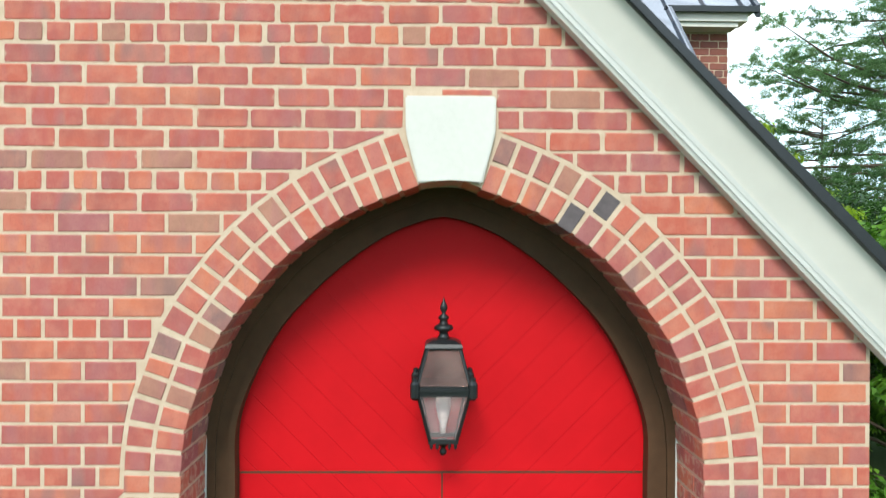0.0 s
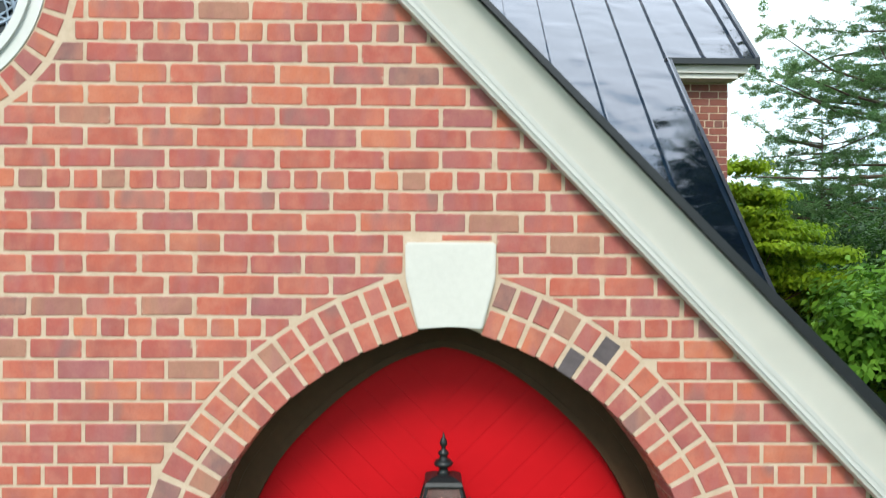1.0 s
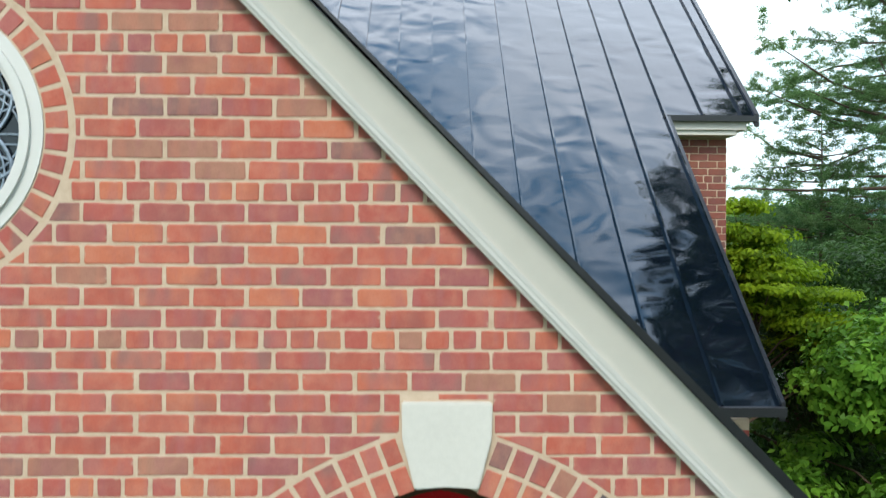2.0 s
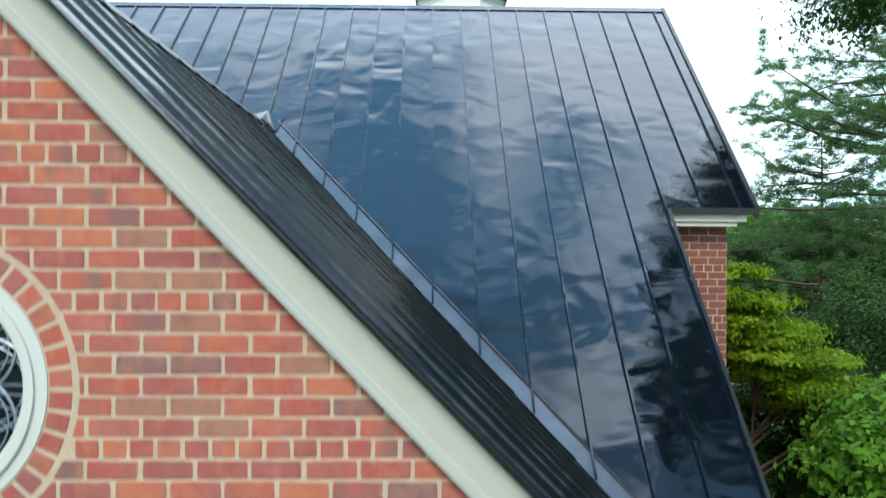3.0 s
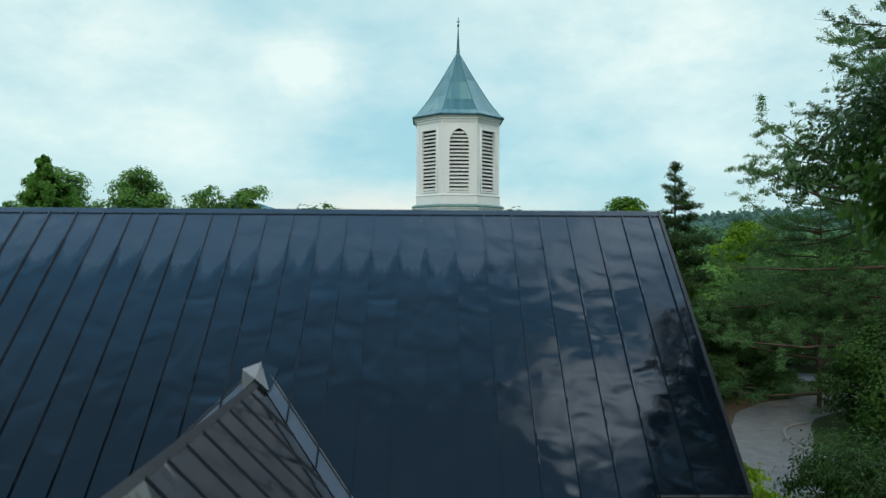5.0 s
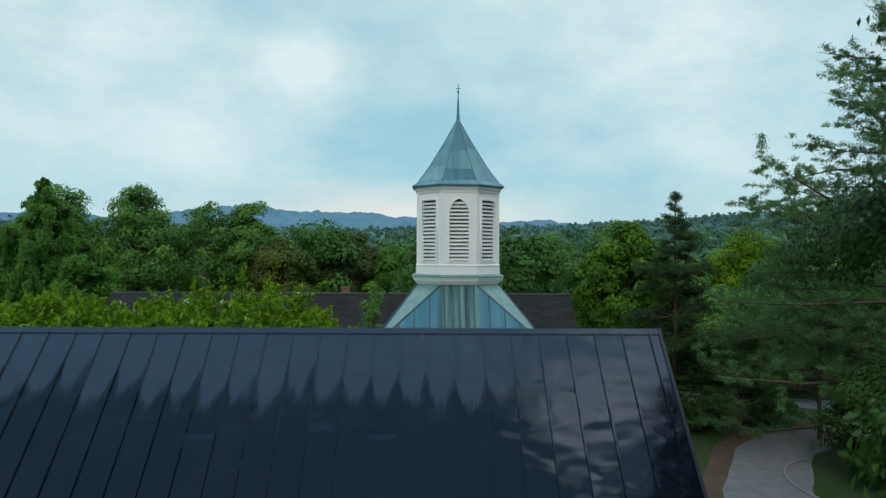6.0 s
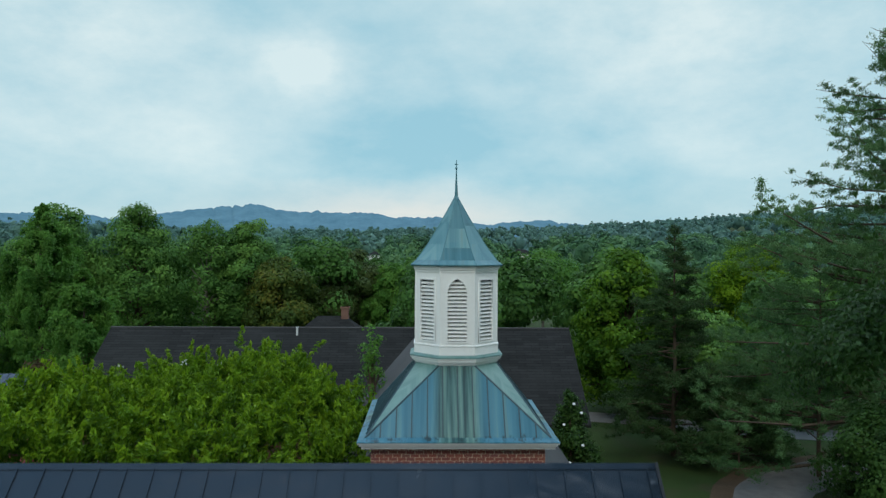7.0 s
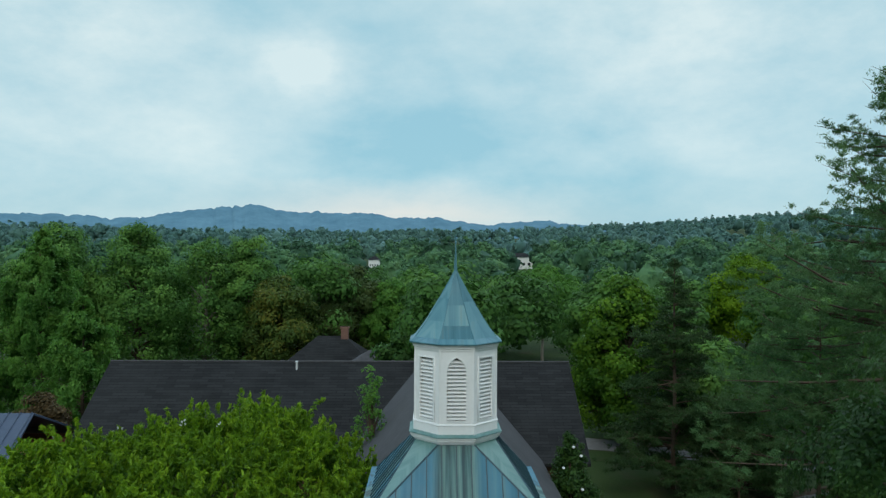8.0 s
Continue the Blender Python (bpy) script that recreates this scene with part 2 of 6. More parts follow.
def shingles(name, c):
    """Asphalt shingles in courses, each strip a shade of its own."""
    k = Mat(name, 0.95, 0, 0.15)
    lap = k.n.new("ShaderNodeTexBrick")
    lap.inputs["Scale"].default_value, lap.inputs["Mortar Size"].default_value = 1.0, 0.012
    lap.inputs["Brick Width"].default_value, lap.inputs["Row Height"].default_value = 0.9, 0.17
    for n, f in (("Color1", 0.75), ("Color2", 1.3), ("Mortar", 0.35)):
        lap.inputs[n].default_value = (*(v * f for v in c), 1)
    k.l.new(k.tc.outputs["Object"], lap.inputs["Vector"])
    weather = k.noise(0.45, 5, 0.6)
    k.color(k.mix(k.math("MULTIPLY", k.ramp(weather, [(0.4, 0.0), (0.75, 1.0)]), 0.5), lap.outputs["Color"], tuple(v * 1.7 for v in c)))
    k.bump(k.noise(60, 3), 0.4, 0.003)
    return k.m


def leaf_material(name, dark, mid, light, rough=0.55, through=0.35, haze_sheen=0.0, spread=0.12, gloss=0.12):
    """Leaves: each differs a little, and whole trees or boughs lean to a lighter or darker green."""
    k = Mat(name, rough, 0, gloss)
    tint = k.n.new("ShaderNodeAttribute")
    tint.attribute_name = "tint"
    f = k.math("ADD", k.math("MULTIPLY", tint.outputs["Fac"], 0.75), k.math("MULTIPLY", k.island(), 0.25))
    c = k.ramp(f, [(0.0, tuple(v * 0.7 for v in dark)), (0.2, dark), (0.55, mid), (0.95, light)])
    c = k.mix(k.math("MULTIPLY", k.ramp(k.noise(spread, 3), [(0.4, 0.0), (0.7, 1.0)]), 0.3), c, dark)
    k.color(c)
    if haze_sheen:   # bluish sheen stands in for distance haze, and boughs in relief
        k.bump(k.noise(0.9, 4, 0.6), 0.6, 0.6)
        k.b.inputs["Sheen Weight"].default_value = haze_sheen
        k.b.inputs["Sheen Roughness"].default_value = 0.6
        k.link((0.55, 0.80, 1.0), k.b.inputs["Sheen Tint"])
    tl = k.n.new("ShaderNodeBsdfTranslucent")
    k.l.new(c, tl.inputs["Color"])
    mx = k.n.new("ShaderNodeMixShader")
    mx.inputs[0].default_value = through
    k.l.new(k.b.outputs[0], mx.inputs[1])
    k.l.new(tl.outputs[0], mx.inputs[2])
    k.l.new(mx.outputs[0], k.n["Material Output"].inputs["Surface"])
    return k.m


COPPER_AXIS = (0.775, 18.8)   # the cupola stands here


def weathered_copper(name, tones, run=False):
    """Blue-green copper with upright streaks, sheet by sheet; run: a paler green stain below the cupola on each face."""
    k = Mat(name, 0.5, 0.0, 0.3)
    r = k.rand()
    xyz = k.n.new("ShaderNodeSeparateXYZ")
    k.l.new(k.tc.outputs["Object"], xyz.inputs[0])
    ax, ay = k.math("SUBTRACT", xyz.outputs["X"], COPPER_AXIS[0]), k.math("SUBTRACT", xyz.outputs["Y"], COPPER_AXIS[1])
    front = k.math("LESS_THAN", k.math("ABSOLUTE", ax), k.math("ABSOLUTE", ay))
    along = k.math("ADD", k.math("MULTIPLY", front, ax), k.math("MULTIPLY", k.math("SUBTRACT", 1.0, front), ay))   # across the face
    line = k.n.new("ShaderNodeCombineXYZ")
    k.link(k.math("ADD", along, k.math("MULTIPLY", r, 31.0)), line.inputs[0])
    k.link(k.math("MULTIPLY", xyz.outputs["Z"], 0.05), line.inputs[2])
    streak = k.noise(6.0, 5, 0.55, line.outputs[0])
    wide = k.noise(2.2, 3, 0.5, line.outputs[0])
    f = k.math("ADD", k.math("MULTIPLY", streak, 0.55), k.math("ADD", k.math("MULTIPLY", wide, 0.45), k.math("MULTIPLY", k.math("SUBTRACT", r, 0.5), 0.20)))
    c = k.ramp(f, [(0.30 + 0.14 * i, t) for i, t in enumerate(tones)])
    if run:
        near = k.math("MINIMUM", k.math("ABSOLUTE", ax), k.math("ABSOLUTE", ay))
        stain = k.ramp(k.math("ADD", near, k.math("MULTIPLY", wide, 0.35)), [(0.55, 1.0), (0.80, 0.0)])
        c = k.mix(k.math("MULTIPLY", stain, 0.9), c, k.ramp(streak, [(0.36, (0.018, 0.048, 0.046)), (0.45, (0.060, 0.135, 0.120)), (0.56, (0.125, 0.225, 0.190)), (0.68, (0.25, 0.35, 0.29))]))
        drip = k.math("SUBTRACT", k.noise(1.0, 4, 0.6, k.space((7, 7, 0.6))), k.math("MULTIPLY", k.math("ABSOLUTE", k.math("SUBTRACT", xyz.outputs["Z"], 7.63)), 0.9))
        c = k.mix(k.math("MULTIPLY", k.ramp(drip, [(0.52, 0.0), (0.62, 1.0)]), 0.8), c, (0.018, 0.026, 0.024))
    c = k.mix(k.math("MULTIPLY", k.ramp(streak, [(0.60, 0.0), (0.72, 1.0)]), 0.30), c, (0.085, 0.080, 0.060))
    c = k.mix(k.math("MULTIPLY", k.ramp(k.noise(22, 5, 0.7), [(0.58, 0.0), (0.8, 1.0)]), 0.18), c, (0.05, 0.09, 0.09))
    k.color(c)
    k.rough(k.ramp(k.noise(6, 4), [(0.3, 0.34), (0.8, 0.58)]))
    k.bump(k.noise(4, 3), 0.10, 0.03)
    return k.m


BRICK, BRICK_FAR, MORTAR = brick_material("brick"), brick_material("brick_joined", True), mortar_material()
# darker copy of the brick, with shade mixed into its colour
BRICK_SHADED = brick_material("shaded_brick", False, 0.68)
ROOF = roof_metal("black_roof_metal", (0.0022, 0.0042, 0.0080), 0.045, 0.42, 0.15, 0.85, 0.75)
ROOF_SIDE = roof_metal("dusty_roof_metal", (0.005, 0.0075, 0.011), 0.075, 0.18, 0.06, 0.0, 0.9)
FLASHING = roof_metal("flashing_metal", (0.065, 0.085, 0.115), 0.16, 0.25, 0.6)
WHITE = plain("white_paint", (0.58, 0.58, 0.555), 0.5, 0, 9, 0.05)
STONE = plain("white_cast_stone", (0.56, 0.545, 0.50), 0.75, 0, 40, 0.06)
CREAM = plain("cream_paint", (0.62, 0.595, 0.545), 0.55, 0, 7, 0.05)
BLACK = plain("black_trim", (0.012, 0.013, 0.016), 0.35, 0, 20, 0.3)
COPPER = weathered_copper("weathered_copper", [(0.042, 0.130, 0.158), (0.072, 0.188, 0.222), (0.115, 0.25, 0.275), (0.20, 0.34, 0.33)])
COPPER_LOW = weathered_copper("blue_copper", [(0.014, 0.072, 0.108), (0.036, 0.142, 0.20), (0.060, 0.190, 0.25), (0.13, 0.27, 0.275)], True)
COPPER_PALE = weathered_copper("pale_copper", [(0.085, 0.175, 0.165), (0.14, 0.25, 0.225), (0.20, 0.31, 0.275), (0.27, 0.37, 0.32)])
PAINTED_WOOD = plain("white_painted_wood", (0.82, 0.81, 0.78), 0.5, 0, 9, 0.05)
BROWN = plain("dark_brown_paint", (0.070, 0.036, 0.018), 0.65, 0, 14, 0.3, 0.25)
# seam shadow and dirt are both put into this darker copper colour
SEAM_DARK = plain("dark_copper_seam", (0.025, 0.060, 0.075), 0.5, 0, 9, 0.35)
RED = plain("red_door_paint", (0.50, 0.006, 0.011), 0.5, 0, 6, 0.10, 0.12)
IRON = plain("black_iron", (0.015, 0.017, 0.018), 0.42, 0.3, 60, 0.4)
BARK = plain("bark", (0.09, 0.065, 0.045), 0.9, 0, 22, 0.45, 0.2, 0.6)
SHINGLE = shingles("dark_shingles", (0.0200, 0.0202, 0.0196))
GREY_SHINGLE = plain("grey_shingles", (0.060, 0.058, 0.058), 0.9, 0, 3, 0.3, 0.3, 0.4)

# ---- tools ----


def part(name, bm, material, parent=None, label="", smooth=False):
    """Links a bmesh as one mesh object under a thing."""
    me = bpy.data.meshes.new(name)
    bmesh.ops.recalc_face_normals(bm, faces=bm.faces)
    bm.to_mesh(me)
    bm.free()
    me.materials.append(material)
    if smooth:
        me.polygons.foreach_set("use_smooth", [True] * len(me.polygons))
    ob = new(name, me)
    if parent is not None:
        ob.parent = parent
    if label:
        ob["label"] = label
    return ob


def thing(name, label, category, x=0.0, y=0.0, z=0.0, group="", kind=""):
    ob = new(name)
    ob.empty_display_size = 0.2
    ob.location = (x, y, z)
    return tagged(ob, label, category, group, kind)


def under(child, parent):
    """Parents a part that was built in the world's coordinates."""
    child.parent = parent
    child.matrix_parent_inverse = Matrix.Translation(parent.location).inverted()
    return child


def box(bm, x0, x1, y0, y1, z0, z1):
    v = [bm.verts.new(p) for p in ((x0, y0, z0), (x1, y0, z0), (x1, y1, z0), (x0, y1, z0), (x0, y0, z1), (x1, y0, z1), (x1, y1, z1), (x0, y1, z1))]
    for f in ((3, 2, 1, 0), (4, 5, 6, 7), (0, 1, 5, 4), (1, 2, 6, 5), (2, 3, 7, 6), (3, 0, 4, 7)):
        bm.faces.new([v[i] for i in f])


def prism(bm, pts, vec):
    """A solid from a flat outline, pushed along vec."""
    vec = Vector(vec)
    a = [bm.verts.new(p) for p in pts]
    b = [bm.verts.new(Vector(p) + vec) for p in pts]
    bm.faces.new(a)
    bm.faces.new(list(reversed(b)))
    for i in range(len(a)):
        j = (i + 1) % len(a)
        bm.faces.new((a[i], b[i], b[j], a[j]))


def lathe(bm, profile, x=0.0, y=0.0, sides=16, turn=0.0):
    """Rings of (radius, height) about an upright axis; radius to the corners."""
    rings = []
    for r, z in profile:
        rings.append([bm.verts.new((x + r * math.cos(turn + 2 * math.pi * i / sides), y + r * math.sin(turn + 2 * math.pi * i / sides), z)) for i in range(sides)])
    for a, b in zip(rings, rings[1:]):
        for i in range(sides):
            bm.faces.new((a[i], a[(i + 1) % sides], b[(i + 1) % sides], b[i]))
    bm.faces.new(list(reversed(rings[0])))
    bm.faces.new(rings[-1])


def tube(bm, p, q, r0, r1=None, sides=6):
    p, q = Vector(p), Vector(q)
    r1 = r0 if r1 is None else r1
    turn = (q - p).to_track_quat("Z", "Y")
    ends = []
    for c, r in ((p, r0), (q, r1)):
        ends.append([bm.verts.new(c + turn @ Vector((r * math.cos(2 * math.pi * i / sides), r * math.sin(2 * math.pi * i / sides), 0))) for i in range(sides)])
    for i in range(sides):
        bm.faces.new((ends[0][i], ends[0][(i + 1) % sides], ends[1][(i + 1) % sides], ends[1][i]))
    bm.faces.new(list(reversed(ends[0])))
    bm.faces.new(ends[1])


def clip(poly, a, b, c):
    """The part of a flat outline where a*x + b*y <= c."""
    out = []
    for i, p in enumerate(poly):
        q = poly[(i + 1) % len(poly)]
        dp, dq = a * p[0] + b * p[1] - c, a * q[0] + b * q[1] - c
        if dp <= 0:
            out.append(p)
        if (dp < 0 < dq) or (dq < 0 < dp):
            s = dp / (dp - dq)
            out.append((p[0] + s * (q[0] - p[0]), p[1] + s * (q[1] - p[1])))
    return out


def area(poly):
    return 0.5 * abs(sum(p[0] * q[1] - q[0] * p[1] for p, q in zip(poly, poly[1:] + poly[:1]))) if len(poly) > 2 else 0.0


def fast_mesh(name, verts, faces, material, tint=None):
    """One mesh from arrays of corners (n, 3) and quads (m, 4)."""
    me = bpy.data.meshes.new(name)
    verts, faces = np.asarray(verts, float), np.asarray(faces, int)
    me.vertices.add(len(verts))
    me.vertices.foreach_set("co", verts.ravel())
    me.loops.add(faces.size)
    me.loops.foreach_set("vertex_index", faces.ravel())
    me.polygons.add(len(faces))
    me.polygons.foreach_set("loop_start", np.arange(len(faces)) * faces.shape[1])
    me.polygons.foreach_set("loop_total", np.full(len(faces), faces.shape[1]))
    me.update(calc_edges=True)
    if tint is not None:
        me.attributes.new("tint", "FLOAT", "FACE").data.foreach_set("value", np.asarray(tint, float))
    me.materials.append(material)
    return new(name, me)

# ---- the church front ----
GX, WALL_Y, COURSE, LONG, JOINT = -1.95, 2.72, 0.0791, 0.2042, 0.0145
RIDGE_Z, PORCH_R = 6.72, 1.68          # porch ridge, and the right corner of its front wall
RAKE_LOW, RAKE_TOP, RAKE_K = 4.500, 4.772, 1.026   # z = RAKE_LOW - RAKE_K * x below, RAKE_TOP - 1.021 * x above
ARCH_X, SPRING = 0.060, 2.212
HALF = [(0.991, 0.0), (0.987, 0.142), (0.968, 0.281), (0.919, 0.430), (0.855, 0.594), (0.685, 0.823), (0.549, 0.951), (0.351, 1.079), (0.106, 1.180), (0.0, 1.215)]
WIN_X, WIN_Z, WIN_R = -1.93, 4.73, 0.613


def smooth_line(pts, steps=8):
    """A Catmull-Rom line through pts."""
    out = []
    p = [pts[0]] + list(pts) + [pts[-1]]
    for i in range(1, len(p) - 2):
        for s in range(steps):
            t = s / steps
            out.append(tuple(0.5 * (2 * p[i][k] + (p[i + 1][k] - p[i - 1][k]) * t + (2 * p[i - 1][k] - 5 * p[i][k] + 4 * p[i + 1][k] - p[i + 2][k]) * t * t
                                    + (3 * p[i][k] - p[i - 1][k] - 3 * p[i + 1][k] + p[i + 2][k]) * t ** 3) for k in (0, 1)))
    return out + [pts[-1]]


def offset_line(pts, d):
    """The half arch moved outwards by d, ending on the axis."""
    out = []
    for i, p in enumerate(pts):
        a, b = pts[max(0, i - 1)], pts[min(len(pts) - 1, i + 1)]
        tx, tz = b[0] - a[0], b[1] - a[1]
        n = math.hypot(tx, tz)
        q = (p[0] + d * tz / n, p[1] - d * tx / n)
        if q[0] >= 0:
            out.append(q)
    if out[-1][0] > 0.004:
        out.append((0.0, out[-1][1] + 0.35 * out[-1][0]))
    return out


ARCH = smooth_line(HALF)


def arch_outline(d=0.0, floor=0.0):
    """Closed outline of the arched opening, widened by d."""
    h = offset_line(ARCH, d)
    right = [(ARCH_X + a, SPRING + b) for a, b in h]
    left = [(ARCH_X - a, SPRING + b) for a, b in reversed(h[:-1])]
    return [(right[0][0], floor)] + right + left + [(left[-1][0], floor)]


def plate(name, outline, holes, y0, y1, material, parent=None):
    """An upright plate in the x-z plane between y0 and y1, with holes."""
    cu = bpy.data.curves.new(name, "CURVE")
    cu.dimensions, cu.fill_mode, cu.extrude = "2D", "BOTH", (y1 - y0) / 2
    for loop in [outline] + holes:
        sp = cu.splines.new("POLY")
        sp.points.add(len(loop) - 1)
        for p, q in zip(sp.points, loop):
            p.co = (q[0], q[1], 0, 1)
        sp.use_cyclic_u = True
    tmp = bpy.data.objects.new(name, cu)
    me = bpy.data.meshes.new_from_object(tmp)
    bpy.data.objects.remove(tmp)
    bpy.data.curves.remove(cu)
    me.transform(Matrix(((1, 0, 0, 0), (0, 0, 1, (y0 + y1) / 2), (0, 1, 0, 0), (0, 0, 0, 1))))
    me.materials.clear()
    me.materials.append(material)
    ob = new(name, me)
    if parent is not None:
        ob.parent = parent
    return ob


def circle(x, z, r, n=64):
    return [(x + r * math.cos(2 * math.pi * i / n), z + r * math.sin(2 * math.pi * i / n)) for i in range(n)]


def main_z(y):
    return y - 1.83


RIDGE_Y, MAIN_R, MAIN_EAVE_Y, LOW_R, LOW_EAVE_Y = 10.66, 3.45, 7.53, 2.50, 5.03
MAIN_L, LOW_L = 2 * GX - MAIN_R, 2 * GX - LOW_R
PORCH_L = 2 * GX - PORCH_R

door_arch = arch_outline(0.0)
outline = [(PORCH_L, 0.0), (door_arch[-1][0], 0.0)] + list(reversed(door_arch[1:-1])) + [(door_arch[0][0], 0.0), (PORCH_R, 0.0), (PORCH_R, RAKE_LOW + 0.10 - RAKE_K * PORCH_R), (GX, RAKE_LOW + 0.10 - RAKE_K * GX), (PORCH_L, RAKE_LOW + 0.10 - RAKE_K * PORCH_R)]
wall_front = plate("wall_front", outline, [circle(WIN_X, WIN_Z, WIN_R - 0.115)], WALL_Y + 0.002, WALL_Y + 0.30, MORTAR)
tagged(wall_front, "red brick gable wall with cream mortar joints", "brick wall", kind="structure")

bm = bmesh.new()
box(bm, PORCH_R - 0.2, PORCH_R - 0.003, WALL_Y + 0.302, 7.8, 0, 3.0)
box(bm, PORCH_L + 0.003, PORCH_L + 0.2, WALL_Y + 0.302, 7.8, 0, 3.0)
side = tagged(part("wall_porch_side", bm, MORTAR), "brick side walls of the porch", "brick wall", kind="structure")

# main block: front, gable ends and back
bm = bmesh.new()
box(bm, LOW_R - 0.12, 3.235, 7.807, 8.05, 0, 5.55)
wall_wing = tagged(part("wall_wing", bm, MORTAR), "red brick wall below the eave of the main roof", "brick wall", kind="structure")
bm = bmesh.new()
for x0, x1 in ((3.0, 3.235), (2 * GX - 3.235, 2 * GX - 3.0)):
    prism(bm, [(x0, 8.052, 0), (x0, 13.6, 0), (x0, 13.6, 5.6), (x0, RIDGE_Y, 8.55), (x0, 8.052, 5.9)], (x1 - x0, 0, 0))
box(bm, 2 * GX - 3.0, 3.0, 13.4, 13.6, 0, 5.6)
tagged(part("wall_main_ends", bm, BRICK_FAR), "red brick end walls of the main block", "brick wall", kind="structure")
bm = bmesh.new()
box(bm, LOW_R - 0.32, LOW_R - 0.12, 5.3, 7.8, 0, 3.05)
box(bm, PORCH_R, LOW_R - 0.32, 5.3, 5.5, 0, 3.05)
wall_narthex = tagged(part("wall_narthex", bm, MORTAR), "red brick wall of the low front block", "brick wall", kind="structure")


def slope_panel(pts, normal, thick=0.012):
    """A sheet from an outline in space, thickened along its normal."""
    bm = bmesh.new()
    prism(bm, [Vector(p) - Vector(normal) * thick for p in pts], Vector(normal) * thick)
    return bm


N_MAIN = Vector((0, -1, 1)).normalized()
main_roof = thing("main_roof", "glossy black standing-seam metal roof, gently buckled", "roof", kind="structure")
edges = [3.285 - 0.407 * i for i in range(9)]
while edges[-1] > MAIN_L + 0.391:
    edges.append(edges[-1] - 0.391)
edges = [MAIN_R] + edges + [MAIN_L]
cuts = sorted(set(edges + [LOW_R, LOW_L, GX]), reverse=True)


def low_edge(x):
    """Where the main roof ends below: eave, or valley with the porch roof."""
    if x > LOW_R - 1e-6 or x < LOW_L + 1e-6:
        return MAIN_EAVE_Y
    return max(LOW_EAVE_Y, 8.57 - abs(x - GX))


for x1, x0 in zip(cuts, cuts[1:]):
    mid = (x0 + x1) / 2
    lo0, lo1 = low_edge(x0 if x0 > LOW_R - 1e-6 or mid < LOW_R else LOW_R - 0.01), low_edge(x1 if not (mid < LOW_R <= x1) else LOW_R - 0.01)
    if LOW_L <= x0 and mid > LOW_L and x0 <= LOW_L + 1e-6:
        lo0 = low_edge(LOW_L + 0.01)
    if mid < LOW_L:
        lo0 = lo1 = MAIN_EAVE_Y
    if mid > LOW_R:
        lo0 = lo1 = MAIN_EAVE_Y
    pts = [(x0, lo0, main_z(lo0)), (x1, lo1, main_z(lo1)), (x1, RIDGE_Y, main_z(RIDGE_Y)), (x0, RIDGE_Y, main_z(RIDGE_Y))]
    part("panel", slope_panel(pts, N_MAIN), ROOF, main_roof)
for x in edges[1:-1]:
    lo = low_edge(x)
    bm = bmesh.new()
    a, b = Vector((x, lo, main_z(lo))), Vector((x, RIDGE_Y - 0.04, main_z(RIDGE_Y - 0.04)))
    w = Vector((0.008, 0, 0))
    prism(bm, [a - w, a + w, b + w, b - w], N_MAIN * 0.030)
    part("seam", bm, ROOF, main_roof)
bm = bmesh.new()
back = RIDGE_Y + 3.2
prism(bm, [(MAIN_L, RIDGE_Y, main_z(RIDGE_Y)), (MAIN_R, RIDGE_Y, main_z(RIDGE_Y)), (MAIN_R, back, main_z(RIDGE_Y) - 3.2), (MAIN_L, back, main_z(RIDGE_Y) - 3.2)], (0, -0.01, -0.014))
part("back_slope", bm, ROOF_SIDE, main_roof)
bm = bmesh.new()
top = main_z(RIDGE_Y)
prism(bm, [(MAIN_L, RIDGE_Y - 0.07, top - 0.048), (MAIN_L, RIDGE_Y, top + 0.026), (MAIN_L, RIDGE_Y + 0.07, top - 0.048), (MAIN_L, RIDGE_Y, top - 0.02)], (MAIN_R - MAIN_L, 0, 0))
part("ridge_cap", bm, ROOF, main_roof)
bm = bmesh.new()
for x0, y0, y1 in ((MAIN_R, MAIN_EAVE_Y, RIDGE_Y), (LOW_R, LOW_EAVE_Y, MAIN_EAVE_Y - 0.02)):
    prism(bm, [(x0 - 0.03, y0, main_z(y0) - 0.10), (x0 - 0.03, y1, main_z(y1) - 0.10), (x0 - 0.03, y1, main_z(y1) + 0.032), (x0 - 0.03, y0, main_z(y0) + 0.032)], (0.045, 0, 0))
part("verge_trim", bm, BLACK, main_roof)
bm = bmesh.new()
box(bm, LOW_R - 0.05, MAIN_R, MAIN_EAVE_Y - 0.03, MAIN_EAVE_Y + 0.02, main_z(MAIN_EAVE_Y) - 0.05, main_z(MAIN_EAVE_Y) + 0.01)
box(bm, 1.6, LOW_R, LOW_EAVE_Y - 0.06, LOW_EAVE_Y + 0.02, main_z(LOW_EAVE_Y) - 0.06, main_z(LOW_EAVE_Y) + 0.005)
part("eave_trim", bm, BLACK, main_roof)
bm = bmesh.new()
box(bm, LOW_R - 0.03, MAIN_R - 0.10, MAIN_EAVE_Y + 0.04, 7.806, main_z(MAIN_EAVE_Y) - 0.13, main_z(MAIN_EAVE_Y) - 0.052)
box(bm, LOW_R - 0.03, MAIN_R - 0.19, MAIN_EAVE_Y + 0.07, 7.806, main_z(MAIN_EAVE_Y) - 0.18, main_z(MAIN_EAVE_Y) - 0.132)
part("eave_board", bm, CREAM, main_roof, "cream painted eave board")
bm = bmesh.new()
ze = main_z(MAIN_EAVE_Y)
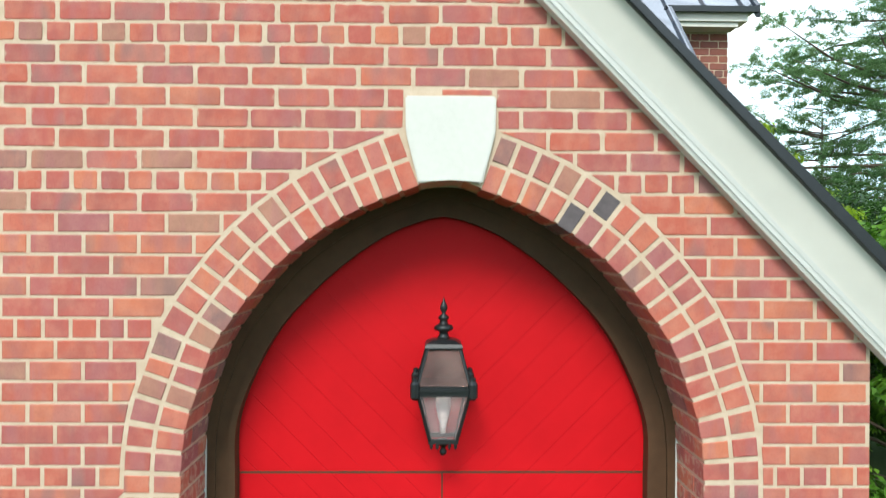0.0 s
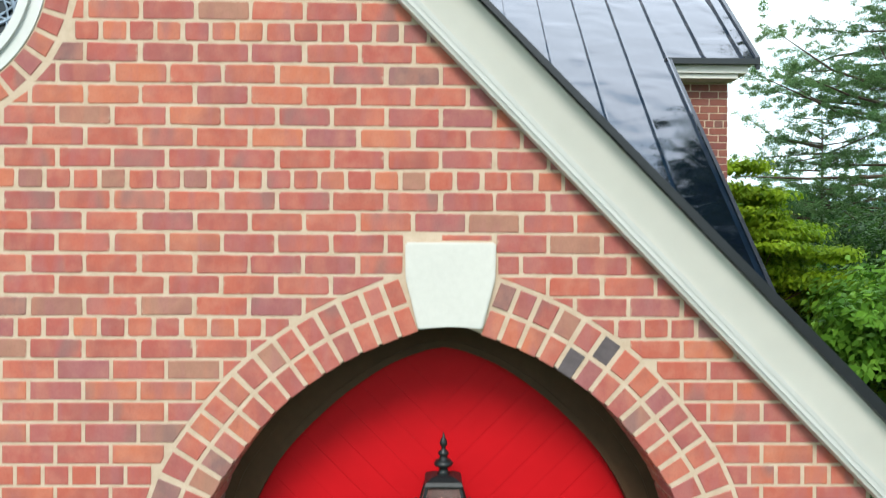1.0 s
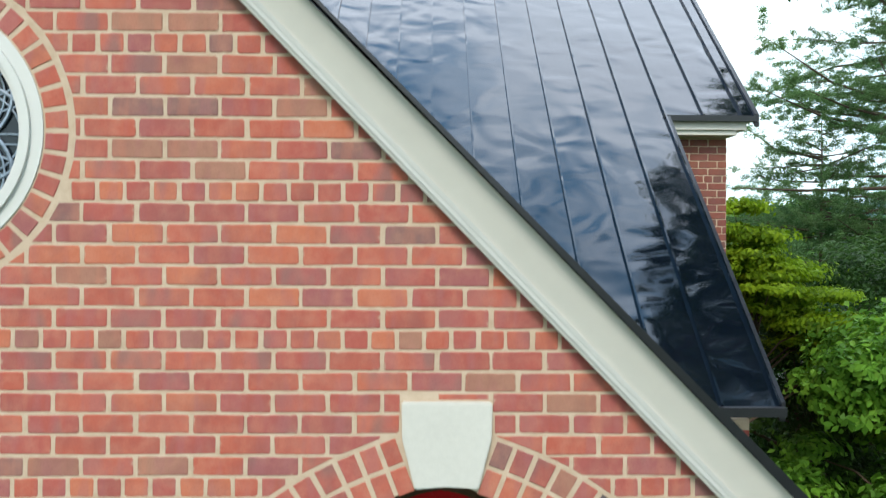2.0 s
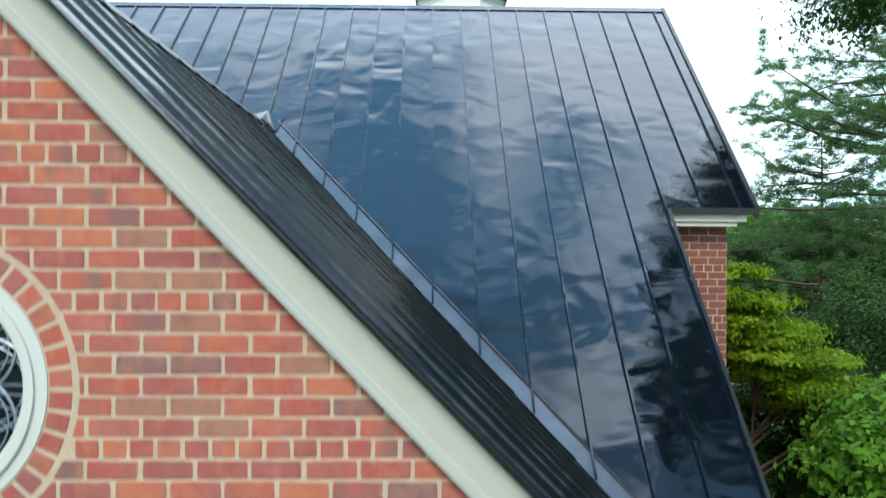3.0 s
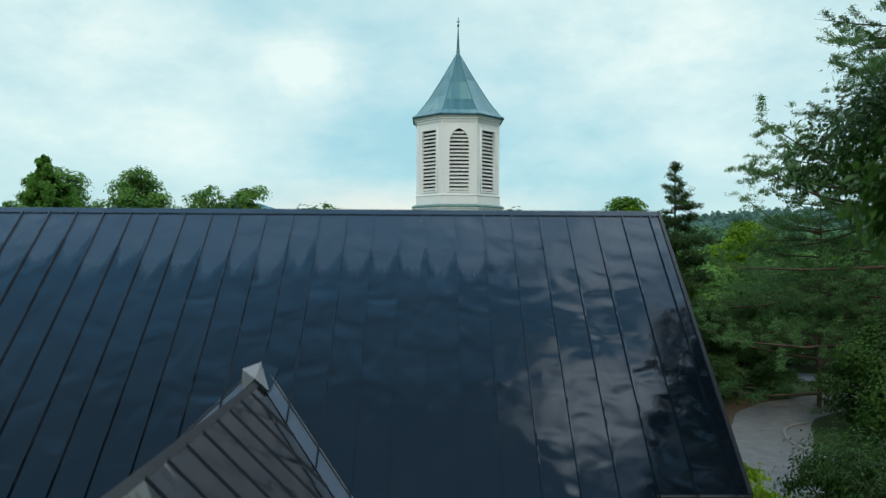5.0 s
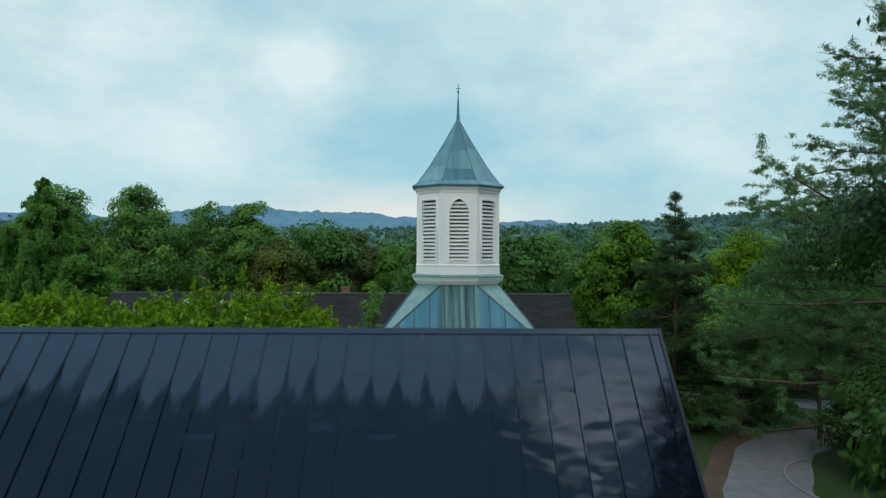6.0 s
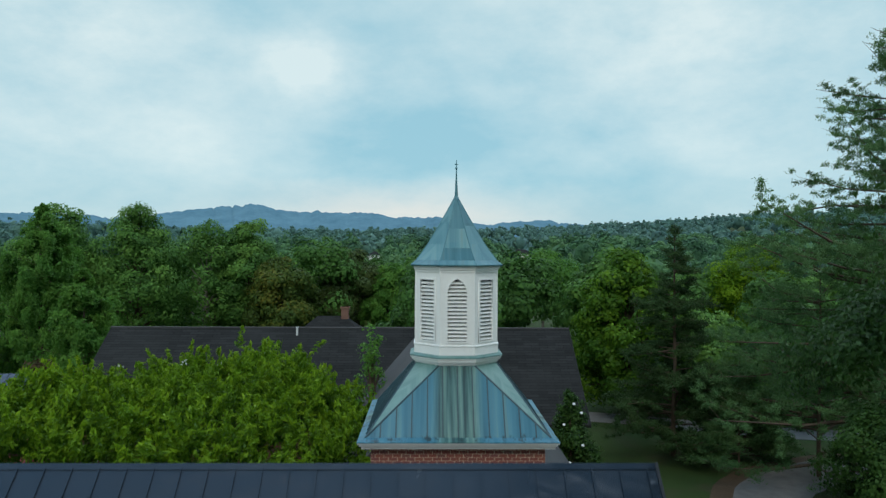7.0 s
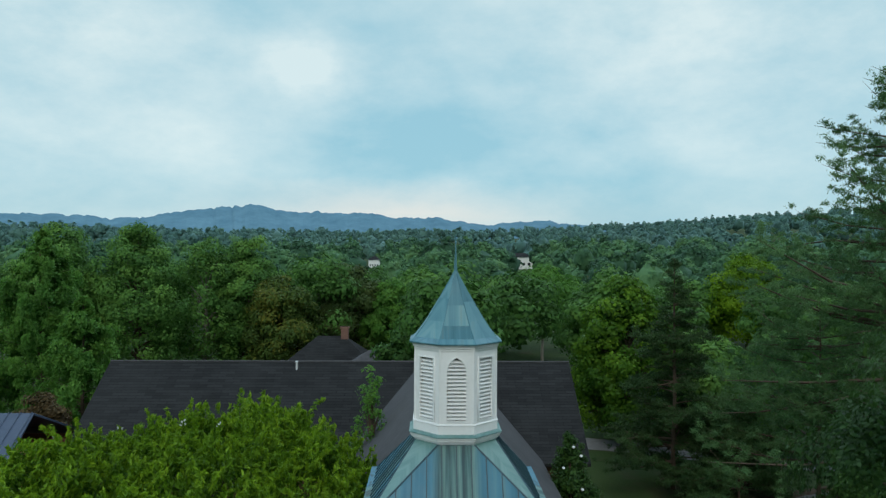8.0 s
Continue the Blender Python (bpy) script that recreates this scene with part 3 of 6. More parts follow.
prism(bm, [(LOW_R - 0.03, MAIN_EAVE_Y + 0.03, ze - 0.051), (LOW_R - 0.03, 7.804, ze - 0.051), (LOW_R - 0.03, 7.804, main_z(7.804) - 0.03), (LOW_R - 0.03, MAIN_EAVE_Y + 0.03, main_z(MAIN_EAVE_Y + 0.03) - 0.03)], (MAIN_R - LOW_R - 0.02, 0, 0))
part("eave_return", bm, CREAM, main_roof, "cream boxed end of the eave")

# porch roof
porch_roof = thing("porch_roof", "dark standing-seam metal roof over the gabled porch", "roof", kind="structure")
PORCH_EAVE_X = 1.86
FRONT_Y, BOARD_Y = WALL_Y - 0.155, WALL_Y - 0.075   # edge of the roof, foot of the rake board
for s in (1, -1):
    n = Vector((s, 0, 1)).normalized()
    ys = [FRONT_Y, 2.945]
    while ys[-1] < 8.57 - 0.425:
        ys.append(ys[-1] + 0.425)
    ys.append(8.57)

    def end_x(y):
        return min(PORCH_EAVE_X, 8.57 - y + GX)

    for y0, y1 in zip(ys, ys[1:]):
        e0, e1 = end_x(y0) - GX, max(0.001, end_x(y1) - GX)
        pts = [(GX, y0, RIDGE_Z), (GX + s * e0, y0, RIDGE_Z - e0), (GX + s * e1, y1, RIDGE_Z - e1), (GX, y1, RIDGE_Z)]
        if e0 == PORCH_EAVE_X - GX and e1 < e0:
            yk = 8.57 + GX - PORCH_EAVE_X
            pts.insert(2, (GX + s * e0, yk, RIDGE_Z - e0))
        part("panel", slope_panel(pts, n), ROOF_SIDE, porch_roof)
    for y in ys[1:-1]:
        e = end_x(y) - GX
        bm = bmesh.new()
        a, b = Vector((GX + s * 0.03, y, RIDGE_Z - 0.03)), Vector((GX + s * e, y, RIDGE_Z - e))
        w = Vector((0, 0.006, 0))
        prism(bm, [a - w, b - w, b + w, a + w], n * 0.016)
        part("seam", bm, ROOF_SIDE, porch_roof)
bm = bmesh.new()
prism(bm, [(GX - 0.05, FRONT_Y, RIDGE_Z - 0.038), (GX, FRONT_Y, RIDGE_Z + 0.026), (GX + 0.05, FRONT_Y, RIDGE_Z - 0.038)], (0, 8.62 - FRONT_Y, 0))
part("ridge_cap", bm, BLACK, porch_roof)
bm = bmesh.new()
for s in (1, -1):
    # flashing folded along the valley, a hand's width up the main roof
    L = PORCH_EAVE_X - GX
    a, b = Vector((GX, 8.57, RIDGE_Z)), Vector((GX + s * L, 8.57 - L, RIDGE_Z - L))
    up = Vector((0, 0.17, 0.17))
    lift = N_MAIN * 0.034
    prism(bm, [a + lift * 0.2, b + lift * 0.2, b + up + lift * 0.2, a + up + lift * 0.2], lift * 0.3)
part("valley_flashing", bm, FLASHING, porch_roof, "paler metal valley flashing")
for s in (1, -1):
    L = PORCH_EAVE_X - GX
    bm = bmesh.new()
    tip = Vector((0, 0.175, 0.175)) + N_MAIN * 0.02
    tube(bm, Vector((GX, 8.57, RIDGE_Z)) + tip, Vector((GX + s * L, 8.57 - L, RIDGE_Z - L)) + tip, 0.014, 0.014, 6)
    part("flashing_edge", bm, BLACK, porch_roof, "black folded edge")
bm = bmesh.new()
v = [bm.verts.new(p) for p in ((GX - 0.16, 8.42, RIDGE_Z - 0.10), (GX + 0.16, 8.42, RIDGE_Z - 0.10), (GX + 0.22, 8.66, main_z(8.66) + 0.01), (GX, 8.70, main_z(8.70) + 0.045), (GX - 0.22, 8.66, main_z(8.66) + 0.01), (GX, 8.40, RIDGE_Z + 0.05))]
for f in ((0, 1, 5), (1, 2, 3, 5), (4, 0, 5, 3), (0, 4, 3, 2, 1)):
    bm.faces.new([v[i] for i in f])
part("saddle_cap", bm, ROOF_SIDE, porch_roof)


def rake_strip(lo, klo, hi, khi, y0, y1, lean=0.0):
    """A strip of the rake between z = lo - klo * x and z = hi - khi * x, its top leaning out, and its mirror."""
    bm = bmesh.new()
    for s in (1, -1):
        L = PORCH_EAVE_X + 0.02 - GX
        pts = [(GX, y0, lo - klo * GX), (GX + s * L, y0, lo - klo * (GX + L)), (GX + s * L, y0 - lean, hi - khi * (GX + L)), (GX, y0 - lean, hi - khi * GX)]
        prism(bm, pts, (0, y1 - y0, 0))
    return bm


part("drip_edge", rake_strip(RAKE_TOP - 0.012, 1.021, RIDGE_Z + GX + 0.014, 1.0, FRONT_Y - 0.012, FRONT_Y + 0.03), BLACK, porch_roof)
rake = thing("rake_board", "wide white painted rake board with a moulded lower edge", "rake board", kind="structure")
K = RAKE_K
part("fascia", rake_strip(RAKE_LOW + 0.062, K, RAKE_TOP - 0.006, 1.021, BOARD_Y + 0.006, BOARD_Y + 0.036, 0.07), CREAM, rake)
part("moulding", rake_strip(RAKE_LOW + 0.040, K, RAKE_LOW + 0.064, K, BOARD_Y, WALL_Y - 0.02, 0.006), WHITE, rake)
part("moulding", rake_strip(RAKE_LOW + 0.016, K, RAKE_LOW + 0.041, K, BOARD_Y + 0.006, WALL_Y - 0.01, 0.004), WHITE, rake)
part("moulding", rake_strip(RAKE_LOW - 0.004, K, RAKE_LOW + 0.017, K, BOARD_Y + 0.018, WALL_Y - 0.004, 0.008), WHITE, rake)
part("soffit", rake_strip(RAKE_TOP - 0.075, 1.021, RAKE_TOP - 0.05, 1.021, BOARD_Y + 0.04, WALL_Y - 0.002), CREAM, rake)

# ---- the cupola ----
CX, CY, HALF_W = 0.775, 18.8, 2.32


def octagon(a):
    return a / math.cos(math.pi / 8)


def oct_rings(bm, rings):
    """Stacked octagons of (half width, height), a flat side to the front."""
    lathe(bm, [(octagon(a), z) for a, z in rings], CX, CY, 8, math.pi / 8)


bm = bmesh.new()
box(bm, CX - 2.02, CX + 2.02, CY - 2.02, CY + 2.02, 0, 7.42)
tower = tagged(part("wall_tower", bm, MORTAR), "square red brick tower below the cupola", "brick wall", kind="structure")

tower_roof = thing("tower_roof", "weathered blue-green copper roof with standing seams", "roof", CX, CY, 7.4, kind="structure")
Z0, Z1, A0, A1 = 7.60, 9.16, 2.14, 0.99
bm = bmesh.new()
for h, za, zb in ((HALF_W - 0.10, 7.42, 7.49), (HALF_W - 0.05, 7.49, 7.545), (HALF_W - 0.01, 7.545, 7.575)):
    box(bm, CX - h, CX + h, CY - h, CY + h, za, zb)
under(part("eave_board", bm, WHITE, None, "white moulded eave board"), tower_roof)
bm = bmesh.new()
h = HALF_W
lathe(bm, [(h * 2 ** 0.5, 7.576), (h * 2 ** 0.5, 7.596), (A0 * 2 ** 0.5, 7.66)], CX, CY, 4, math.pi / 4)
under(part("apron", bm, COPPER_LOW), tower_roof)
k8 = A1 * math.tan(math.pi / 8)
for q in range(4):
    turn = Matrix.Translation((CX, CY, 0)) @ Matrix.Rotation(q * math.pi / 2, 4, "Z")
    bm = bmesh.new()
    pts = [(-A0, -A0, 7.655), (A0, -A0, 7.655), (k8, -A1, Z1), (-k8, -A1, Z1)]
    prism(bm, [turn @ Vector(p) for p in pts], (0, 0, -0.02))
    face = under(part("face", bm, COPPER_LOW), tower_roof)
    bm = bmesh.new()
    pts = [(A0, -A0, 7.655), (A1, -k8, Z1), (k8, -A1, Z1)]
    prism(bm, [turn @ (Vector(p) + Vector((0.004, -0.004, 0.004))) for p in pts], (0, 0, -0.02))
    under(part("corner_face", bm, COPPER_PALE, None, "paler copper hip facet"), tower_roof)
    for i in range(-5, 6):
        x = i * 0.36
        # how far up this seam runs before it meets the hip
        t = 1.0 if abs(x) <= k8 else (A0 - abs(x)) / (A0 - k8)
        if t < 0.06:
            continue
        a = Vector((x, -A0, 7.655))
        b = Vector((x, -A0 + (A0 - A1) * t, 7.655 + (Z1 - 7.655) * t))
        n = Vector((0, -(Z1 - 7.655), A0 - A1)).normalized()
        bm = bmesh.new()
        w = Vector((0.012, 0, 0))
        prism(bm, [turn @ (p) for p in (a - w, a + w, b + w, b - w)], turn.to_3x3() @ n * 0.028)
        part("seam", bm, SEAM_DARK, face)
for q in range(4):
    turn = Matrix.Translation((CX, CY, 0)) @ Matrix.Rotation(q * math.pi / 2, 4, "Z")
    for tgt in ((k8, -A1, Z1), (A1, -k8, Z1)):
        bm = bmesh.new()
        tube(bm, turn @ Vector((A0, -A0, 7.66)), turn @ Vector(tgt), 0.022, 0.022, 6)
        under(part("hip_roll", bm, SEAM_DARK), tower_roof)

cupola = thing("cupola", "white octagonal louvred cupola with a blue-green copper spire roof", "cupola", CX, CY, 9.15)
bm = bmesh.new()
oct_rings(bm, [(1.04, 9.14), (1.04, 9.17), (1.075, 9.18), (1.075, 9.21), (1.12, 9.23), (1.12, 9.26), (1.15, 9.285), (1.15, 9.31)])
under(part("base_moulding", bm, PAINTED_WOOD), cupola)
bm = bmesh.new()
oct_rings(bm, [(1.155, 9.311), (1.17, 9.322), (1.17, 9.340), (1.12, 9.372), (1.05, 9.392)])
under(part("base_flashing", bm, COPPER_PALE, None, "pale green copper flashing lip"), cupola)
bm = bmesh.new()
oct_rings(bm, [(1.062, 9.385), (1.062, 9.59), (1.075, 9.60), (1.075, 9.62), (1.035, 9.635)])
under(part("plinth", bm, PAINTED_WOOD), cupola)
# a dark-coloured solid stands in for the unlit hollow behind the louvres
bm = bmesh.new()
oct_rings(bm, [(0.90, 9.636), (0.90, 11.5)])
under(part("core", bm, plain("dark_inside", (0.03, 0.03, 0.03), 0.9)), cupola)
LV_W, LV_LO, LV_HI, LV_SPRING = 0.245, 9.72, 11.26, 10.90
face_half = 1.03 * math.tan(math.pi / 8)
rise = LV_HI - LV_SPRING
off_axis = (rise ** 2 - LV_W ** 2) / (2 * LV_W)   # centre of each side's arc, beyond the axis
bow = math.atan2(rise, off_axis)
louvre_edge = [(LV_W, LV_LO), (LV_W, LV_SPRING)] + [((LV_W + off_axis) * math.cos(bow * i / 8) - off_axis, LV_SPRING + (LV_W + off_axis) * math.sin(bow * i / 8)) for i in range(1, 9)]
pointed = louvre_edge + [(-x, z) for x, z in reversed(louvre_edge[:-1])]
square_top = [(LV_W, LV_LO), (LV_W, LV_HI - 0.03), (-LV_W, LV_HI - 0.03), (-LV_W, LV_LO)]
for q in range(8):
    hole = square_top if q % 2 else pointed
    turn = Matrix.Translation((CX, CY, 0)) @ Matrix.Rotation(q * math.pi / 4, 4, "Z")
    for kind in ("wall_panel", "louvre_frame"):
        if kind == "wall_panel":
            ob = plate(kind, [(-face_half, 9.636), (face_half, 9.636), (face_half, 11.45), (-face_half, 11.45)], [hole], -1.03, -0.97, PAINTED_WOOD)
        else:
            big = [(x * 1.16, z + (0.035 if z > 10 else -0.035)) for x, z in hole]
            ob = plate(kind, big, [[(x * 0.96, z) for x, z in hole]], -1.055, -1.0, PAINTED_WOOD)
        ob.data.transform(turn)
        louvre = under(ob, cupola)
    n = 16
    for i in range(n):
        z = LV_LO + 0.03 + i * (LV_HI - LV_LO - 0.06) / n
        w = LV_W
        if z > LV_SPRING and q % 2 == 0:
            w = max(0.03, np.interp(z, [p[1] for p in louvre_edge[1:]], [p[0] for p in louvre_edge[1:]]) - 0.005)
        bm = bmesh.new()
        prism(bm, [turn @ Vector(p) for p in ((-w, -1.035, z), (-w, -0.955, z + 0.055), (-w, -0.945, z + 0.042), (-w, -1.03, z - 0.014))], turn.to_3x3() @ Vector((2 * w, 0, 0)))
        part("slat", bm, PAINTED_WOOD, louvre)
for q in range(8):
    bm = bmesh.new()
    a = math.pi / 8 + q * math.pi / 4
    r = octagon(1.03)
    lathe(bm, [(0.035, 9.636), (0.035, 11.45)], CX + r * math.cos(a) * 0.985, CY + r * math.sin(a) * 0.985, 6, a)
    under(part("corner_board", bm, PAINTED_WOOD), cupola)
bm = bmesh.new()
oct_rings(bm, [(1.035, 11.40), (1.05, 11.44), (1.05, 11.47), (1.08, 11.49), (1.08, 11.52), (1.10, 11.545), (1.115, 11.565)])
under(part("cornice", bm, PAINTED_WOOD), cupola)
bm = bmesh.new()
oct_rings(bm, [(1.14, 11.566), (1.165, 11.59), (1.165, 11.61), (1.02, 11.72)])
under(part("spire_lip", bm, COPPER), cupola)
SPIRE = [(1.02, 11.72), (0.86, 11.93), (0.70, 12.17), (0.36, 12.75), (0.03, 13.36)]   # half width and height


def spire_half(z):
    return float(np.interp(z, [p[1] for p in SPIRE], [p[0] for p in SPIRE]))


for q in range(8):   # three sheets on each side of the spire
    m = q * math.pi / 4
    out, run = Vector((math.cos(m), math.sin(m), 0)), Vector((-math.sin(m), math.cos(m), 0))
    laps = [11.72, 12.02 + 0.10 * (q % 2), 12.51 + 0.08 * (q % 3), 13.36]
    for z0, z1 in zip(laps, laps[1:]):
        bm = bmesh.new()
        steps = [z0] + [z for _, z in SPIRE if z0 < z < z1] + [z1]
        rows_up = []
        for z in steps:
            h = spire_half(z) + 0.004 * (z1 - z) / (z1 - z0)
            w = h * math.tan(math.pi / 8)
            mid = Vector((CX, CY, z)) + out * h
            rows_up.append([bm.verts.new(mid - run * w), bm.verts.new(mid + run * w), bm.verts.new(mid + run * w * 0.97 - out * 0.02), bm.verts.new(mid - run * w * 0.97 - out * 0.02)])
        for lo, hi in zip(rows_up, rows_up[1:]):
            for i in range(4):
                bm.faces.new((lo[i], lo[(i + 1) % 4], hi[(i + 1) % 4], hi[i]))
        bm.faces.new(list(reversed(rows_up[0])))
        bm.faces.new(rows_up[-1])
        under(part("copper_sheet", bm, COPPER), cupola)
for q in range(8):
    bm = bmesh.new()
    a = math.pi / 8 + q * math.pi / 4
    for a1, z1, a2, z2 in ((1.02, 11.72, 0.86, 11.93), (0.86, 11.93, 0.70, 12.17), (0.70, 12.17, 0.36, 12.75), (0.36, 12.75, 0.07, 13.28)):
        p = [Vector((CX + octagon(r) * math.cos(a), CY + octagon(r) * math.sin(a), z)) for r, z in ((a1, z1), (a2, z2))]
        tube(bm, p[0], p[1], 0.014, 0.014, 5)
    under(part("hip_roll", bm, COPPER), cupola)
bm = bmesh.new()
lathe(bm, [(0.085, 13.22), (0.075, 13.30), (0.045, 13.36), (0.035, 13.55), (0.016, 13.95), (0.012, 14.05), (0.028, 14.08), (0.028, 14.11), (0.010, 14.14), (0.010, 14.28), (0.003, 14.31)], CX, CY, 10)
box(bm, CX - 0.045, CX + 0.045, CY - 0.008, CY + 0.008, 14.175, 14.2)
under(part("finial", bm, COPPER), cupola)

# ---- ground and distance ----


def terrain(x, y):
    """Height of the land: flat by the church, rising into wooded hills."""
    d = np.hypot(x, y)
    far = np.clip((d - 140) / 1100, 0, 1)
    h = 30 * far ** 1.3
    h = h + 26 * np.clip((d - 350) / 800, 0, 1) * np.clip((np.arctan2(x, y) - 0.08) / 0.35, 0, 1)
    h = h + 6 * np.sin(x * 0.011 + 1.3) * np.sin(y * 0.008) * np.clip((d - 200) / 500, 0, 1)
    return h - 5 * np.clip((d - 60) / 120, 0, 1) * np.clip((500 - d) / 300, 0, 1)


rr = np.concatenate([[0.0], np.geomspace(4, 4500, 70)])
aa = np.linspace(0, 2 * math.pi, 97)[:-1]
gv = [(0.0, 0.0, 0.0)]
gf = []
R, A = np.meshgrid(rr[1:], aa, indexing="ij")
gx, gy = R * np.sin(A), R * np.cos(A)
gz = np.where(R < 1500, terrain(gx, gy), terrain(gx * 1500 / R, gy * 1500 / R))
verts = np.stack([gx, gy, gz], -1).reshape(-1, 3)
ny, nx = R.shape
idx = np.arange(ny * nx).reshape(ny, nx)
quads = np.stack([idx[:-1], np.roll(idx[:-1], -1, 1), np.roll(idx[1:], -1, 1), idx[1:]], -1).reshape(-1, 4)
k = Mat("grass_ground", 0.95, 0, 0.2)
k.color(k.mix(k.ramp(k.noise(0.35, 5, 0.6), [(0.5, 0.0), (0.8, 1.0)]), k.ramp(k.noise(40, 4), [(0.3, (0.020, 0.040, 0.009)), (0.7, (0.042, 0.070, 0.015))]), (0.060, 0.046, 0.028)))
k.bump(k.noise(60, 4), 0.6, 0.03)
ground = fast_mesh("ground", verts, quads, k.m)
bm = bmesh.new()
bm.from_mesh(ground.data)
c0 = bm.verts.new((0, 0, 0))
bm.verts.ensure_lookup_table()
for i in range(nx):
    bm.faces.new((c0, bm.verts[(i + 1) % nx], bm.verts[i]))
bmesh.ops.recalc_face_normals(bm, faces=bm.faces)
bm.to_mesh(ground.data)
bm.free()
tagged(ground, "short grass and bare earth under the trees", "ground", kind="structure")

# ---- trees ----


def unit(v):
    return v / (np.linalg.norm(v, axis=1, keepdims=True) + 1e-9)


def leaves(centres, normals, size, rng, aspect=0.55, jitter=0.45, droop=0.0, along=None):
    """Folded rhombic leaves at the centres, their faces turned to the normals: corners and quads."""
    n = len(centres)
    f = unit(normals + rng.normal(size=(n, 3)) * jitter)
    d = rng.normal(size=(n, 3))
    d[:, 2] -= droop
    if along is not None:
        d = d * 0.4 + along
    d = unit(d - f * np.sum(d * f, 1, keepdims=True))
    s = np.cross(f, d)
    L = size * rng.uniform(0.65, 1.3, (n, 1))
    up = f * L * 0.10
    v = np.stack([centres - d * L / 2, centres + s * L * aspect / 2 + up, centres + d * L / 2, centres - s * L * aspect / 2 + up], 1)
    return v.reshape(-1, 3), np.arange(4 * n).reshape(n, 4)


def blades(centres, normals, size, rng, aspect=0.5, jitter=0.4):
    """Three-cornered leaf sprays or needles at the centres."""
    n = len(centres)
    f = unit(normals + rng.normal(size=(n, 3)) * jitter)
    d = rng.normal(size=(n, 3))
    d = unit(d - f * np.sum(d * f, 1, keepdims=True))
    s = np.cross(f, d)
    L = size * rng.uniform(0.65, 1.35, (n, 1))
    v = np.stack([centres - d * L * 0.5 + s * L * aspect * 0.5, centres - d * L * 0.5 - s * L * aspect * 0.5, centres + d * L * 0.6], 1)
    return v.reshape(-1, 3), np.arange(3 * n).reshape(n, 3)


def crown_points(lobes, n, rng, clumps=14, loose=0.30, floor=-0.35):
    """Points in clumps over the upper, outer skin of ellipsoid lobes (x, y, z, rx, ry, rz), with outward normals and a tint per clump."""
    lobes = np.asarray(lobes, float)
    w = (lobes[:, 3] * lobes[:, 4] * lobes[:, 5]) ** (2 / 3)
    m = max(4, clumps * len(lobes))
    pick = rng.choice(len(lobes), m, p=w / w.sum())
    u = unit(rng.normal(size=(m, 3)))
    u[:, 2] = np.where(u[:, 2] < floor, -u[:, 2] * 0.8, u[:, 2])
    u = unit(u)
    c = lobes[pick, :3] + u * lobes[pick, 3:] * rng.uniform(0.72, 1.06, (m, 1))
    k = rng.integers(0, m, n)
    r = lobes[pick[k], 3:] * loose
    g = rng.normal(size=(n, 3))
    p = c[k] + g * r * 0.62
    nr = unit(u[k] * 1.0 + g * 0.35 + np.array([0, 0, 0.35]))
    return p, nr, np.clip(rng.random(m)[k] * 0.8 + 0.2 * rng.random(n), 0, 1)


def trunk_mesh(bm, base, top, r, rng, limbs=(), sides=8, bend=0.5):
    """A slightly bent tapering trunk with limbs to the given ends."""
    base, top = Vector(base), Vector(top)
    pts = [base.lerp(top, i / 5) + Vector((rng.normal() * r * bend, rng.normal() * r * bend, 0)) * (0 < i < 5) for i in range(6)]
    for i in range(5):
        tube(bm, pts[i], pts[i + 1], r * (1 - 0.16 * i), r * (1 - 0.16 * (i + 1)), sides)
    for end in limbs:
        end = Vector(end)
        f = min(0.95, max(0.15, (end.z - base.z) / max(0.1, top.z - base.z) * 0.75))
        a = base.lerp(top, f)
        m = a.lerp(end, 0.5) + Vector((0, 0, 0.12 * (end - a).length))
        rr0 = r * (1 - 0.8 * f) * 0.55 + 0.01
        tube(bm, a, m, rr0, rr0 * 0.6, 6)
        tube(bm, m, end, rr0 * 0.6, rr0 * 0.2, 5)


def lobe_tree(name, label, x, y, base, lobes, n, leaf, material, seed, trunk_top, trunk_r, clumps=14, aspect=0.55, droop=0.0, loose=0.30, group="", bark=None, category="tree", floor=-0.35):
    """A broad-leaved tree or shrub whose crown fills the given lobes (relative to its foot)."""
    rng = np.random.default_rng(seed)
    t = thing(name, label, category, x, y, base, group)
    p, u, tint = crown_points(lobes, n, rng, clumps, loose, floor)
    v, f = leaves(p, u, leaf, rng, aspect, 0.35, droop)
    c = fast_mesh("crown", v, f, material, tint)
    c.parent = t
    bm = bmesh.new()
    trunk_mesh(bm, (0, 0, -0.2), trunk_top, trunk_r, rng, [l[:3] for l in lobes[::max(1, len(lobes) // 14)]])
    part("trunk", bm, bark or BARK, t)
    return t


def broad_lobes(height, spread, count, rng, low=0.3, squash=0.8, size=(0.26, 0.42)):
    """Lobes of an uneven rounded crown."""
    L = [(0, 0, height - spread * 0.34, spread * 0.42, spread * 0.42, spread * 0.34)]
    for i in range(count):
        a, q = rng.uniform(0, 2 * math.pi), rng.uniform(0, 1)
        h = height * (low + (0.92 - low) * q)
        wide = spread * (0.30 + 0.60 * math.sin(math.pi * (0.28 + 0.70 * q))) * rng.uniform(0.55, 0.9)
        s = spread * rng.uniform(*size)
        L.append((wide * math.cos(a), wide * math.sin(a), h - s * squash * 0.8, s, s, s * squash))
    return L


